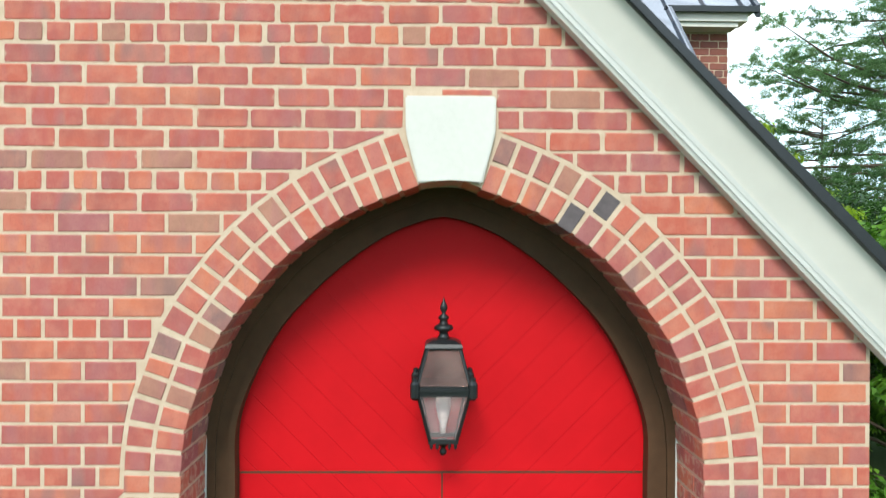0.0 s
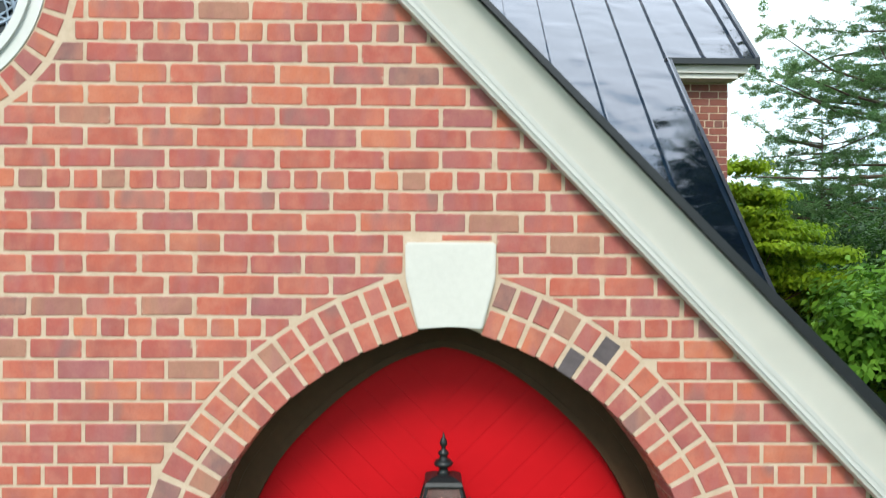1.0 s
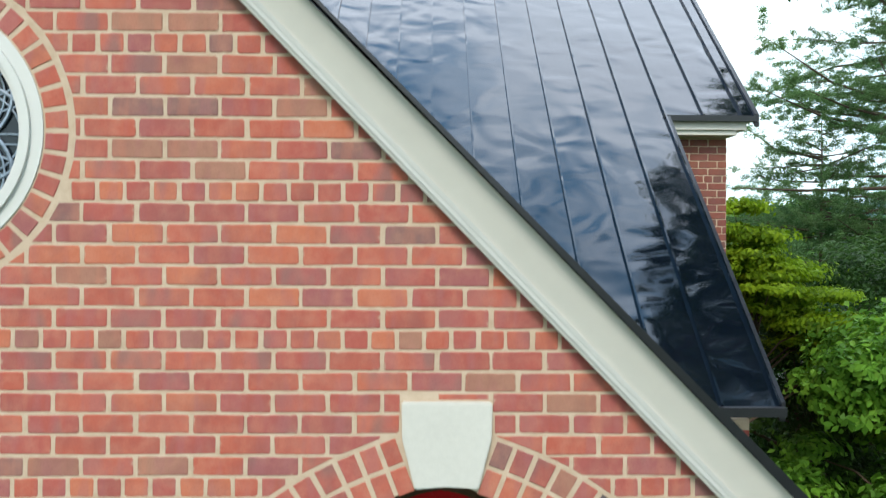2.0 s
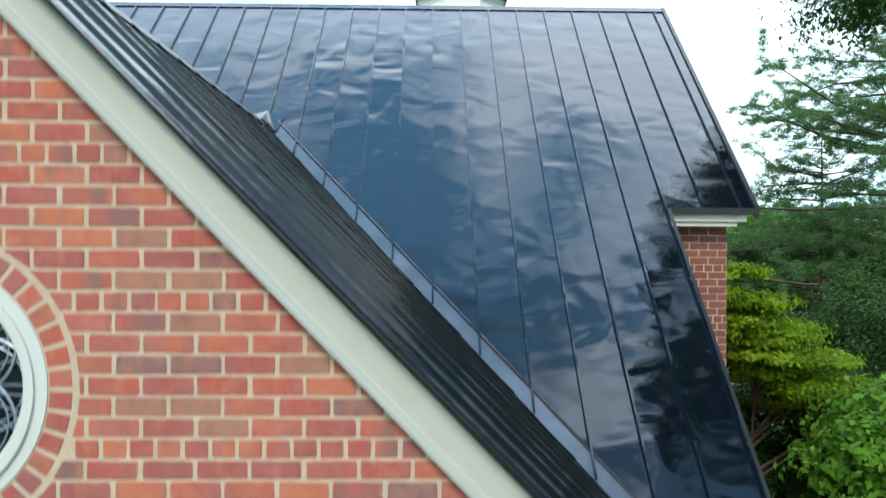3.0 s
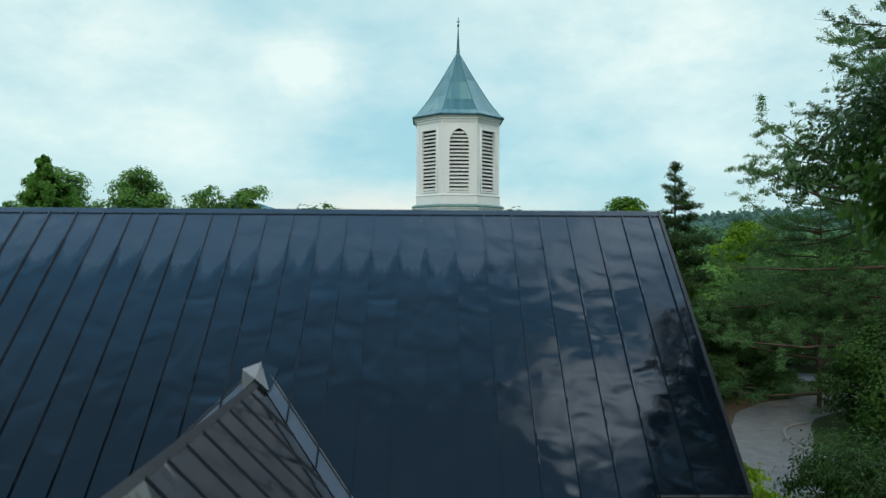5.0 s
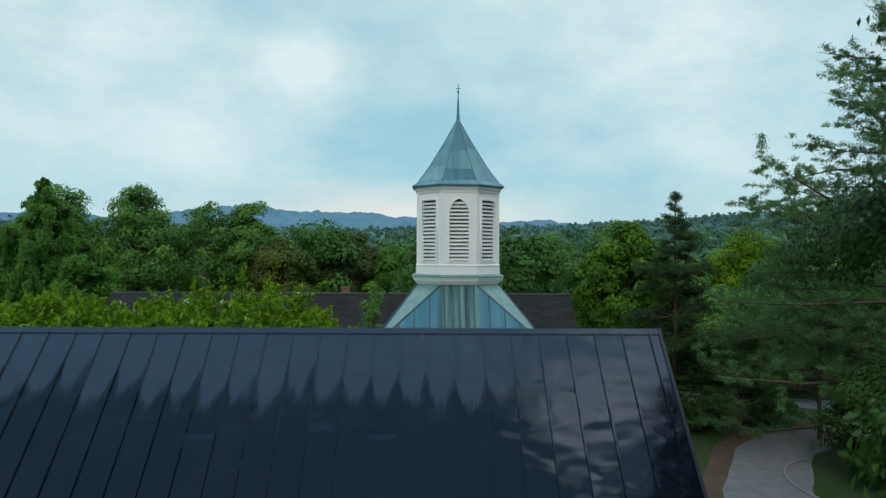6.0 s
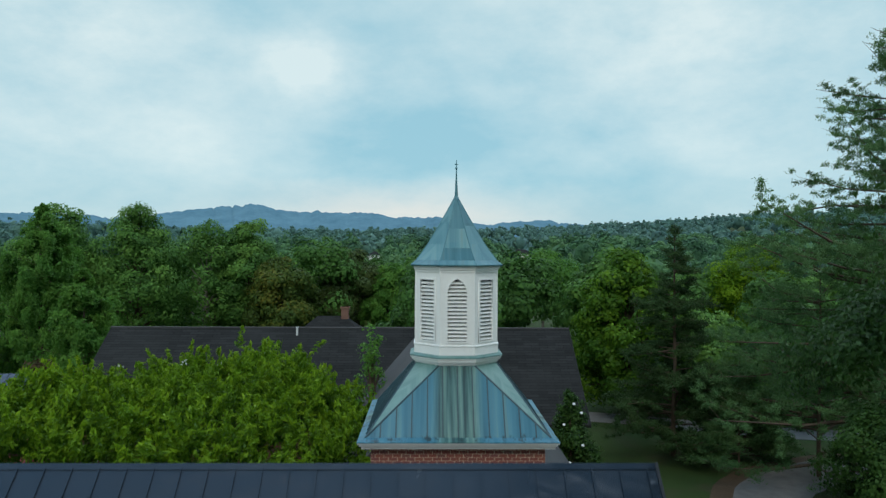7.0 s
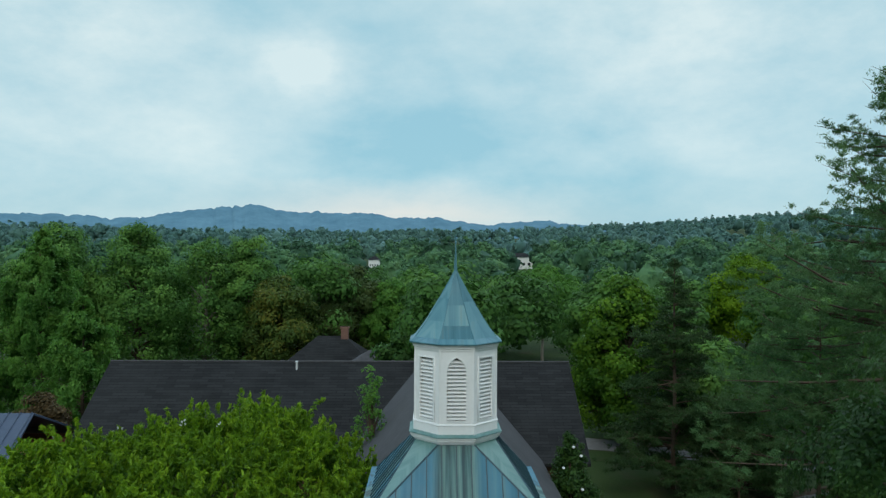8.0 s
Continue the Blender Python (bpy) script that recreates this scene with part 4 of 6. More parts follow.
def cone_lobes(height, spread, count, rng, low=0.12):
    """Lobes of a tall tree that narrows to its top."""
    L = []
    for i in range(count):
        q = (i + rng.random()) / count
        r = spread * (1.0 - q) ** 0.75
        a = rng.uniform(0, 2 * math.pi)
        s = spread * (0.16 + 0.26 * (1 - q)) * rng.uniform(0.8, 1.2)
        L.append((r * 0.62 * math.cos(a), r * 0.62 * math.sin(a), height * (low + (0.985 - low) * q) - s * 0.5, s, s, s * 0.95))
    return L


def crown_dome(h, w, n, puffs, rng, low=-0.35):
    """A full summer crown: overlapping leafy domes on an egg-shaped body. Points, normals and a tint for each; and the domes' centres."""
    u = unit(rng.normal(size=(puffs, 3)))
    u[:, 2] = np.where(u[:, 2] < low, -u[:, 2], u[:, 2])
    taper = 1.0 - 0.35 * np.clip(u[:, 2:3], 0, 1)
    body = np.array([w * 0.36, w * 0.36, h * (0.34 if low > -0.5 else 0.41)])
    c = u * body * rng.uniform(0.70, 1.20, (puffs, 1)) * np.concatenate([taper, taper, np.ones_like(taper)], 1) + np.array([0, 0, h * (0.55 if low > -0.5 else 0.48)])
    r = w * rng.uniform(0.09, 0.20, puffs) * min(1.0, (75 / puffs) ** 0.4)
    k = rng.choice(puffs, n, p=r ** 2 / np.sum(r ** 2))
    g = unit(rng.normal(size=(n, 3)) + u[k] * 0.7 + np.array([0, 0, 0.45]))
    p = c[k] + g * r[k][:, None] * rng.uniform(0.55, 1.22, (n, 1)) * np.array([1, 1, 0.8])
    return p, unit(g + 0.25 * u[k]), rng.random(puffs)[k], c


def broad_tree(name, label, x, y, base, height, spread, n, leaf, material, seed, puffs=70, low=-0.85, group="", aspect=0.6, droop=0.0, bark=None):
    """A full-crowned broad-leaved tree; spread: the crown's half width."""
    rng = np.random.default_rng(seed + 1000)
    t = thing(name, label, "tree", x, y, base, group)
    p, u, tint, c = crown_dome(height, spread * 2.0, n, puffs, rng, low)
    v, f = leaves(p, u, leaf, rng, aspect, 0.30, droop)
    fast_mesh("crown", v, f, material, np.clip(0.2 + 0.6 * tint + 0.2 * rng.random(n), 0, 1)).parent = t
    bm = bmesh.new()
    trunk_mesh(bm, (0, 0, -0.2), (0, 0, height * 0.8), max(0.07, height * 0.018), rng, [tuple(q) for q in c[::4]])
    part("trunk", bm, bark or BARK, t)
    return t


def conifer(name, label, x, y, base, height, spread, n, leaf, material, seed, tiers=22, low=0.12, rise=0.15, group="", trunk_r=0.011, power=0.8, boughs=(4, 7), twigs=9, side=0.22, tuft=0.6, wander=0.0):
    """A conifer: whorls of boughs, each with side twigs that carry tufts of needles."""
    rng = np.random.default_rng(seed)
    t = thing(name, label, "tree", x, y, base, group)
    bm = bmesh.new()
    trunk_mesh(bm, (0, 0, -0.2), (0, 0, height), height * trunk_r, rng, bend=0.2)
    tp, tint, share = [], [], []
    for i in range(tiers):
        q = (i + rng.uniform(0, 1.6)) / tiers
        if q >= 0.99:
            continue
        reach = spread * max(0.05, (1.02 - min(q, 1))) ** power
        for b in range(rng.integers(*boughs)):
            z = min(height * (low + (0.985 - low) * q) + rng.normal() * height * 0.018, height * 0.99)
            a = rng.uniform(0, 2 * math.pi)
            r = reach * rng.uniform(0.45, 1.15)
            h = Vector((math.cos(a), math.sin(a), 0))
            lift = r * rise * rng.uniform(0.3, 1.6) + rng.normal() * wander * r
            mid = Vector((0, 0, z)) + h * r * 0.55 + Vector((0, 0, lift * 0.35 + rng.normal() * 0.03 * r))
            end = Vector((0, 0, z)) + h * r + Vector((0, 0, lift))
            tube(bm, (0, 0, z), mid, 0.010 + 0.011 * r, 0.008 + 0.006 * r, 5)
            tube(bm, mid, end, 0.008 + 0.006 * r, 0.006, 4)
            across = Vector((-h.y, h.x, 0))
            shade = rng.random()
            for j in range(max(2, round(twigs * min(1.0, 0.12 + 1.5 * r / spread)))):
                s = 0.28 + 0.72 * (j + rng.random()) / twigs
                c = (Vector((0, 0, z)).lerp(mid, s / 0.55) if s < 0.55 else mid.lerp(end, (s - 0.55) / 0.45))
                w = side * r * (1.2 - 0.75 * s) * rng.uniform(0.4, 1.3) * (1 if j % 2 else -1)
                e = c + across * w + h * abs(w) * rng.uniform(0.3, 1.0) + Vector((0, 0, abs(w) * rng.normal(0.25, 0.45)))
                tube(bm, c, e, 0.008, 0.004, 3)
                for g in range(4):
                    if rng.random() < 0.8:
                        tp.append(tuple(c.lerp(e, 0.3 + 0.27 * g)))
                        tint.append(shade)
                        share.append(0.12 * spread + r)
    part("trunk", bm, BARK, t)
    tp, tint, share = np.array(tp), np.array(tint), np.array(share)
    k = rng.choice(len(tp), n, p=share / share.sum())
    g = rng.normal(size=(n, 3))
    p = tp[k] + g * leaf * tuft * np.array([1, 1, 0.6])
    v, f = blades(p, unit(g * 0.8 + np.array([0, 0, 0.5])), leaf, rng, 0.22, 0.8)
    c = fast_mesh("crown", v, f, material, np.clip(tint[k] * 0.7 + 0.3 * rng.random(n), 0, 1))
    c.parent = t
    return t


G_WOODS = leaf_material("woods_leaves", (0.040, 0.096, 0.021), (0.092, 0.202, 0.039), (0.180, 0.325, 0.060), 0.6, 0.3, spread=0.05)
# the next two put distance haze into paler, bluer leaf colours and sheen
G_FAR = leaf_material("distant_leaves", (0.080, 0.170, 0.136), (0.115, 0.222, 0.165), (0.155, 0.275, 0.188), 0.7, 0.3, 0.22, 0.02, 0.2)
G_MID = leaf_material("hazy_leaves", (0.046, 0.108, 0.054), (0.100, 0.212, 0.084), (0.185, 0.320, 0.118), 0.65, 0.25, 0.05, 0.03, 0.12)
G_BROAD = leaf_material("broad_leaves", (0.048, 0.118, 0.026), (0.098, 0.215, 0.044), (0.175, 0.310, 0.062), 0.5, 0.4)
G_OAK = leaf_material("dark_leaves", (0.0217, 0.0525, 0.0120), (0.0455, 0.0998, 0.0200), (0.0791, 0.1575, 0.0304), 0.45, 0.35, spread=0.6)
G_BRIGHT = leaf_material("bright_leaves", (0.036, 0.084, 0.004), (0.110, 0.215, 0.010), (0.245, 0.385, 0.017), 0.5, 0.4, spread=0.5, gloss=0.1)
G_MAPLE = leaf_material("maple_leaves", (0.030, 0.078, 0.008), (0.070, 0.160, 0.014), (0.195, 0.340, 0.025), 0.5, 0.4, spread=0.25)
G_ASH = leaf_material("ash_leaves", (0.054, 0.142, 0.022), (0.098, 0.226, 0.036), (0.165, 0.32, 0.052), 0.5, 0.45, spread=0.2)
G_SHRUB = leaf_material("shrub_leaves", (0.0675, 0.1740, 0.0196), (0.1275, 0.2900, 0.0308), (0.2250, 0.4350, 0.0490), 0.45, 0.4, spread=0.8)
G_LIME = leaf_material("lime_leaves", (0.105, 0.190, 0.009), (0.235, 0.365, 0.017), (0.400, 0.545, 0.034), 0.5, 0.45, spread=0.8)
G_PINE = leaf_material("pine_needles", (0.054, 0.118, 0.040), (0.104, 0.198, 0.068), (0.165, 0.275, 0.100), 0.5, 0.5, spread=0.4, gloss=0.1)
G_SPRUCE = leaf_material("spruce_needles", (0.0275, 0.0550, 0.0176), (0.0482, 0.0920, 0.0288), (0.0731, 0.1300, 0.0416), 0.6, 0.35, spread=0.4)
G_RUSTY = leaf_material("rusty_leaves", (0.036, 0.064, 0.014), (0.074, 0.120, 0.022), (0.19, 0.175, 0.026), 0.55, 0.3)
G_OLIVE = leaf_material("olive_leaves", (0.034, 0.060, 0.016), (0.066, 0.105, 0.027), (0.115, 0.150, 0.040), 0.5, 0.3, spread=0.3)
G_BROWN = leaf_material("brown_leaves", (0.050, 0.040, 0.020), (0.110, 0.075, 0.032), (0.19, 0.13, 0.06), 0.55, 0.3)
PALE_BARK = plain("pale_bark", (0.26, 0.23, 0.19), 0.9, 0, 12, 0.3, 0.2, 0.5)


BALL = bmesh.new()
bmesh.ops.create_icosphere(BALL, subdivisions=1, radius=1.0)
BALL_V = np.array([v.co[:] for v in BALL.verts])
BALL_F = np.array([[v.index for v in f.verts] for f in BALL.faces])
BALL.free()


def leafy_dome(c, r, rng):
    """A lumpy closed dome of foliage: corners and triangles."""
    turn = unit(rng.normal(size=(6, 3)))
    lump = np.zeros(len(BALL_V))
    for t, fr in zip(turn, (3.1, 4.3, 5.3, 6.1, 7.7, 9.1)):
        lump += np.sin(BALL_V @ t * fr + rng.uniform(0, 6.3))
    return BALL_V * (r * (1 + 0.075 * lump + 0.05 * rng.normal(size=len(BALL_V))))[:, None] * np.array([1, 1, 1.15]) + c


def woods(name, label, bands, material, seed, keep_out=()):
    """Many trees in one mesh: bands of (near, far, spacing, leaves, leaf size, domes, solid domes)."""
    rng = np.random.default_rng(seed)
    V, F, T, S, base = [], [], [], [], 0

    def add(v, f, t, soft):
        nonlocal base
        V.append(v)
        F.append(f + base)
        T.append(t)
        S.append(np.full(len(f), soft))
        base += len(v)

    for lo, hi, step, n, size, m, solid in bands:
        for i in range(int(0.5 * 1.26 * (hi ** 2 - lo ** 2) / step ** 2)):
            d, ang = math.sqrt(rng.uniform(lo ** 2, hi ** 2)), rng.uniform(-0.62, 0.64)
            x, y = d * math.sin(ang), d * math.cos(ang)
            if any(x0 < x < x1 and y0 < y < y1 for x0, x1, y0, y1 in keep_out):
                continue
            h = min(max(rng.normal(14.0, 3.0), 8.0), 19.5)
            if d < 190:
                h = min(h, 12.6 if ang > 0.0 else 15.0) * rng.uniform(0.88, 1.0)
            if ang > 0.28:
                h = min(h, 3.2 + 0.072 * d)
            w = min(h * rng.uniform(0.50, 0.85), step * 1.25)
            foot = np.array([x, y, float(terrain(np.array(x), np.array(y)))])
            own = rng.random() ** 1.2 * 0.75
            for b in range(solid):
                r = w * 0.36
                add(leafy_dome(foot + np.array([0, 0, h * 0.56]), r, rng), BALL_F, np.full(len(BALL_F), own * 0.8), True)
            if n:
                p, u, t, _ = crown_dome(h, w, n, m, rng)
                v, f = blades(p + foot, u, size, rng, 1.0, 0.15)
                add(v, f, np.clip(own + 0.25 * t, 0, 1), False)
    ob = fast_mesh(name, np.concatenate(V), np.concatenate(F), material, np.concatenate(T))
    ob.data.polygons.foreach_set("use_smooth", np.concatenate(S))
    return tagged(ob, label, "woods", kind="stuff")


HALL_YARD = [(-23, 11, 20, 57), (-15, -3, 60, 74), (7, 45, 20, 61), (-42, -13, 46, 80), (12.5, 17, 86, 95), (18, 30, 140, 210), (24, 38, 210, 270), (31, 46, 270, 340), (39, 58, 340, 398), (-26, -14, 200, 298), (-12, -1, 74, 92)]
woods("near_woods", "dense green summer woods behind the buildings", [(57, 110, 8.2, 3200, 0.34, 34, 0), (110, 170, 9.5, 1100, 0.60, 26, 1)], G_WOODS, 7, HALL_YARD)
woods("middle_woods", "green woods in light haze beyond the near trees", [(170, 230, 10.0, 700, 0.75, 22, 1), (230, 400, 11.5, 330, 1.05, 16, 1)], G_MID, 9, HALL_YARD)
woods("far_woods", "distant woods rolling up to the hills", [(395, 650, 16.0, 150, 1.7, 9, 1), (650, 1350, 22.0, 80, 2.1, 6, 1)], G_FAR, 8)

# hills on the horizon; their haze is painted in blue with a faint glow
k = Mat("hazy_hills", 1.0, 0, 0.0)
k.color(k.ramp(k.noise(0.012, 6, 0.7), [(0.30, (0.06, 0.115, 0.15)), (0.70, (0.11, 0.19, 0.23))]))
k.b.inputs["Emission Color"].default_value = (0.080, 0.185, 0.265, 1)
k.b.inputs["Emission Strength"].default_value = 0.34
HILLS = [(-45, 50), (-30.4, 59), (-27.1, 57), (-22.3, 52), (-19.6, 60), (-13.9, 76), (-11.4, 66), (-8, 63), (-4.45, 64), (-2.67, 53), (0, 58), (4, 44), (9.2, 52), (12.4, 40), (14.5, 38), (16.2, 46), (17.9, 38), (24, 42), (45, 50)]
ang = np.radians(np.linspace(-40, 40, 900))
D = 3600.0
hz = np.interp(np.degrees(ang), [a for a, _ in HILLS], [b for _, b in HILLS])
hr = np.random.default_rng(12)
hz = np.convolve(np.pad(hz, 12, mode="edge"), np.hanning(27)[1:-1] / np.hanning(27).sum(), "valid")
for cells, tall in ((60, 1.6), (170, 0.9), (420, 0.9)):   # knolls, then tree tops
    hz = hz + tall * np.interp(np.linspace(0, 1, len(ang)), np.linspace(0, 1, cells), hr.normal(size=cells))
hz = 14 + hz / 1279 * D * np.cos(ang)
bm = bmesh.new()
prev = None
for a, z in zip(ang, hz):
    c = [bm.verts.new(((D + r) * math.sin(a), (D + r) * math.cos(a), h)) for r, h in ((-500, 0), (0, float(z)), (500, 0))]
    if prev:
        bm.faces.new((prev[0], c[0], c[1], prev[1]))
        bm.faces.new((prev[1], c[1], c[2], prev[2]))
    prev = c
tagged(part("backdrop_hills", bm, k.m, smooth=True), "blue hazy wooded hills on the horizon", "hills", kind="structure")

# the trees that stand by themselves
rng = np.random.default_rng(3)


def hedge_top(x, y):
    """Height of the wide flat-topped crown behind the main roof; its far edge slants."""
    y = y - 1.13 * np.minimum(x, 0) * (y > -99)
    u, v = x / np.where(x > 0, 5.9, 26.0), y / np.where(y > 0, 4.9, 15.0)
    return 8.2 - 3.0 * (u * u + v * v) ** 1.6


bush = thing("broad_tree", "wide light-green tree with upright feathery shoots behind the church roof", "tree", -7.0, 25.0, 0)
BP, BN, BT, BD = [], [], [], []
gx, gy = np.meshgrid(np.arange(-10.5, 6.2, 0.80), np.arange(-8.4, 4.6, 0.80))
gx, gy = gx.ravel() + rng.uniform(-0.34, 0.34, gx.size), gy.ravel() + rng.uniform(-0.34, 0.34, gy.size)
for x, y in zip(gx, gy):
    top = float(hedge_top(x, y))
    if top < 3.4:
        continue
    c = np.array([x, y, top - 0.60 + rng.normal() * 0.26])
    shade = rng.random()
    for sh in range(rng.integers(12, 17)):   # shoots that rise and fan out of one bough
        d = unit(np.array([[rng.normal() * 0.55, rng.normal() * 0.55 - 0.12, rng.uniform(0.5, 1.3)]]))[0]
        ln = rng.uniform(0.35, 0.80) if rng.random() < 0.95 else rng.uniform(0.8, 1.0)
        m = int(36 * ln + 12)
        q = rng.random((m, 1))
        BP.append(c + rng.normal(size=3) * 0.24 + d * ln * q + np.array([0, 0, -0.22]) * q ** 2 * (1 - d[2]) * 2 + rng.normal(size=(m, 3)) * 0.055 * (1.25 - q))
        BN.append(unit(rng.normal(size=(m, 3)) * 0.5 + np.array([d[0] * 0.5, d[1] * 0.5 - 0.35, 0.6])))
        BD.append(np.repeat(d[None], m, 0))
        # tint brightens towards each tip, putting lit tops into the leaf colour
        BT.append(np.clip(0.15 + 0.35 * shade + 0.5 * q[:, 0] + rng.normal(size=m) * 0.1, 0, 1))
    m = 60   # leaves inside and below, tinted dark as the shade between the shoots
    BP.append(c + rng.normal(size=(m, 3)) * np.array([0.45, 0.45, 0.35]) - np.array([0, 0, 0.55]))
    BN.append(unit(rng.normal(size=(m, 3)) + np.array([0, 0, 1.0])))
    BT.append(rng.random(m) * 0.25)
    BD.append(rng.normal(size=(m, 3)))
BP, BN, BT, BD = np.concatenate(BP), np.concatenate(BN), np.concatenate(BT), np.concatenate(BD)
v, f = leaves(BP, BN, 0.20, rng, 0.30, 0.25, along=BD)
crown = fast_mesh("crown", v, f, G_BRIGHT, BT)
crown.parent = bush
bm = bmesh.new()
trunk_mesh(bm, (0, 0, -0.2), (0, 0, 5.8), 0.24, rng, [(x, y, float(hedge_top(x, y)) - 0.9) for x, y in zip(gx[::9], gy[::9]) if hedge_top(x, y) > 3.6])
part("trunk", bm, BARK, bush)
bm = bmesh.new()
for x, y in ((-2.6, -2.2), (-0.9, -1.4), (0.4, -1.6), (-4.1, -3.0), (-7.1, 0.4), (1.7, -1.1), (-4.4, 0.2)):
    for i in range(4):
        c = Vector((x + rng.normal() * 0.06, y + rng.normal() * 0.1, float(hedge_top(x, y)) + 0.0 + 0.04 * i))
        tube(bm, c, c + Vector((rng.normal() * 0.04, -0.03, 0.05)), 0.028, 0.012, 5)
part("blossom", bm, WHITE, bush, "few white blossom sprays")
conifer("tall_pine", "tall open-branched white pine with long rising boughs", 24.4, 36, 0, 25.0, 11.0, 170000, 0.18, G_PINE, 21, 26, 0.10, 0.20, power=0.65, boughs=(4, 7), twigs=14, side=0.26, tuft=0.62, wander=0.12)
conifer("tall_pine", "white pine with wide spreading lower boughs", 20.8, 38.0, 0, 11.2, 7.2, 42000, 0.19, G_PINE, 24, 13, 0.08, 0.16, power=0.42, boughs=(4, 6), twigs=12, side=0.26, tuft=0.65, wander=0.14)
conifer("young_pine", "young white pine with boughs down to the grass", 17.6, 40.5, 0, 6.2, 3.6, 40000, 0.20, G_PINE, 25, 16, 0.05, 0.05, power=0.6, boughs=(5, 8), twigs=9, side=0.3, tuft=0.7, wander=0.1)
conifer("spruce", "brownish dark spruce beside the drive", 14.4, 42, 0, 13.5, 4.6, 90000, 0.18, G_SPRUCE, 22, 30, 0.05, 0.10, power=0.80, boughs=(4, 6), twigs=12, side=0.3, tuft=0.6, wander=0.12)
broad_tree("broad_tree", "green full-crowned tree beyond the drive", 27.0, 52, 0, 7.4, 5.0, 30000, 0.34, G_BROAD, 51, 171)
broad_tree("broad_tree", "green full-crowned tree beyond the drive", 21.0, 55, 0, 7.2, 4.6, 30000, 0.34, G_WOODS, 52, 171)
broad_tree("broad_tree", "light green rounded tree beyond the drive", 55.0, 124, -3, 15.6, 8.5, 30000, 0.50, G_BRIGHT, 53, 158)
near_lobes = [(-6.50, -3.9, 8.10, 0.42, 0.6, 1.0), (-2.0, 0.1, 13.4, 1.5, 2.0, 2.4), (0.3, 0.0, 16.5, 2.2, 2.6, 2.2), (-1.7, 4.3, 9.8, 1.5, 1.7, 1.3), (0.0, 4.4, 11.2, 1.6, 1.6, 1.3),
              (0.5, -2.5, 12.0, 2.4, 2.2, 2.4), (-2.4, -3.4, 10.5, 1.4, 1.4, 1.8), (2.5, 1.0, 14.5, 2.6, 2.6, 2.6), (1.2, 3.0, 9.5, 2.0, 2.0, 1.6), (-4.9, -3.3, 9.9, 1.0, 1.1, 1.3),
              (-3.6, -1.6, 11.6, 1.4, 1.4, 1.8), (-4.3, -2.5, 8.7, 0.9, 0.9, 0.9),
              (-2.7, -1.0, 16.0, 1.3, 1.4, 1.0), (-1.4, 1.0, 16.8, 1.6, 1.5, 1.2), (-3.6, -2.4, 15.6, 1.0, 1.1, 0.9), (-3.2, -4.4, 15.0, 1.3, 1.3, 1.0),
              (-2.2, -5.6, 14.4, 1.6, 1.5, 1.2), (-1.3, -2.6, 16.2, 1.9, 1.9, 1.3), (-0.4, -4.5, 14.0, 2.0, 2.0, 1.6)]
lobe_tree("oak_tree", "tall dark-leaved tree whose boughs hang beside the porch", 9.9, 8.5, 0, near_lobes, 125000, 0.13, G_OAK, 33, (0, 0, 14), 0.30, 30, 0.45, 0.5, 0.28)
tiers = []
for i in range(26):   # layered fans that step down away from the gable
    q = i / 25
    px = 0.1 + 2.75 * q
    tz = 5.05 - 0.25 * px - 0.30 * px ** 1.6
    for k in range(3):
        tiers.append((px - 0.55 + rng.uniform(-0.25, 0.25), rng.uniform(-0.9, 0.9), tz - 0.12 + rng.uniform(-0.35, 0.05) - 0.35 * k, rng.uniform(0.32, 0.5), rng.uniform(0.35, 0.55), rng.uniform(0.10, 0.17)))
lobe_tree("ornamental_tree", "yellow-green layered ornamental tree arching beside the brick gable", 4.75, 11.2, 0, tiers, 52000, 0.09, G_LIME, 31, (0.4, 0, 3.4), 0.05, 18, 0.5, 0.9, 0.40, floor=0.0)
rl = broad_lobes(3.5, 2.2, 40, rng, 0.10, 0.6, (0.16, 0.30))
lobe_tree("shrub", "green shrub with large drooping leaves beside the porch", 6.0, 9.0, 0, rl, 20000, 0.13, G_SHRUB, 32, (0, 0, 2.1), 0.05, 16, 0.5, 0.8, category="shrub")
lobe_tree("shrub", "dark green shrub at the edge of the drive", 9.0, 14.6, 0, broad_lobes(4.4, 2.6, 40, rng, 0.1, 0.8, (0.16, 0.30)), 34000, 0.12, G_OAK, 36, (0, 0, 2.3), 0.05, 12, 0.4, 0.3, 0.4, category="shrub")
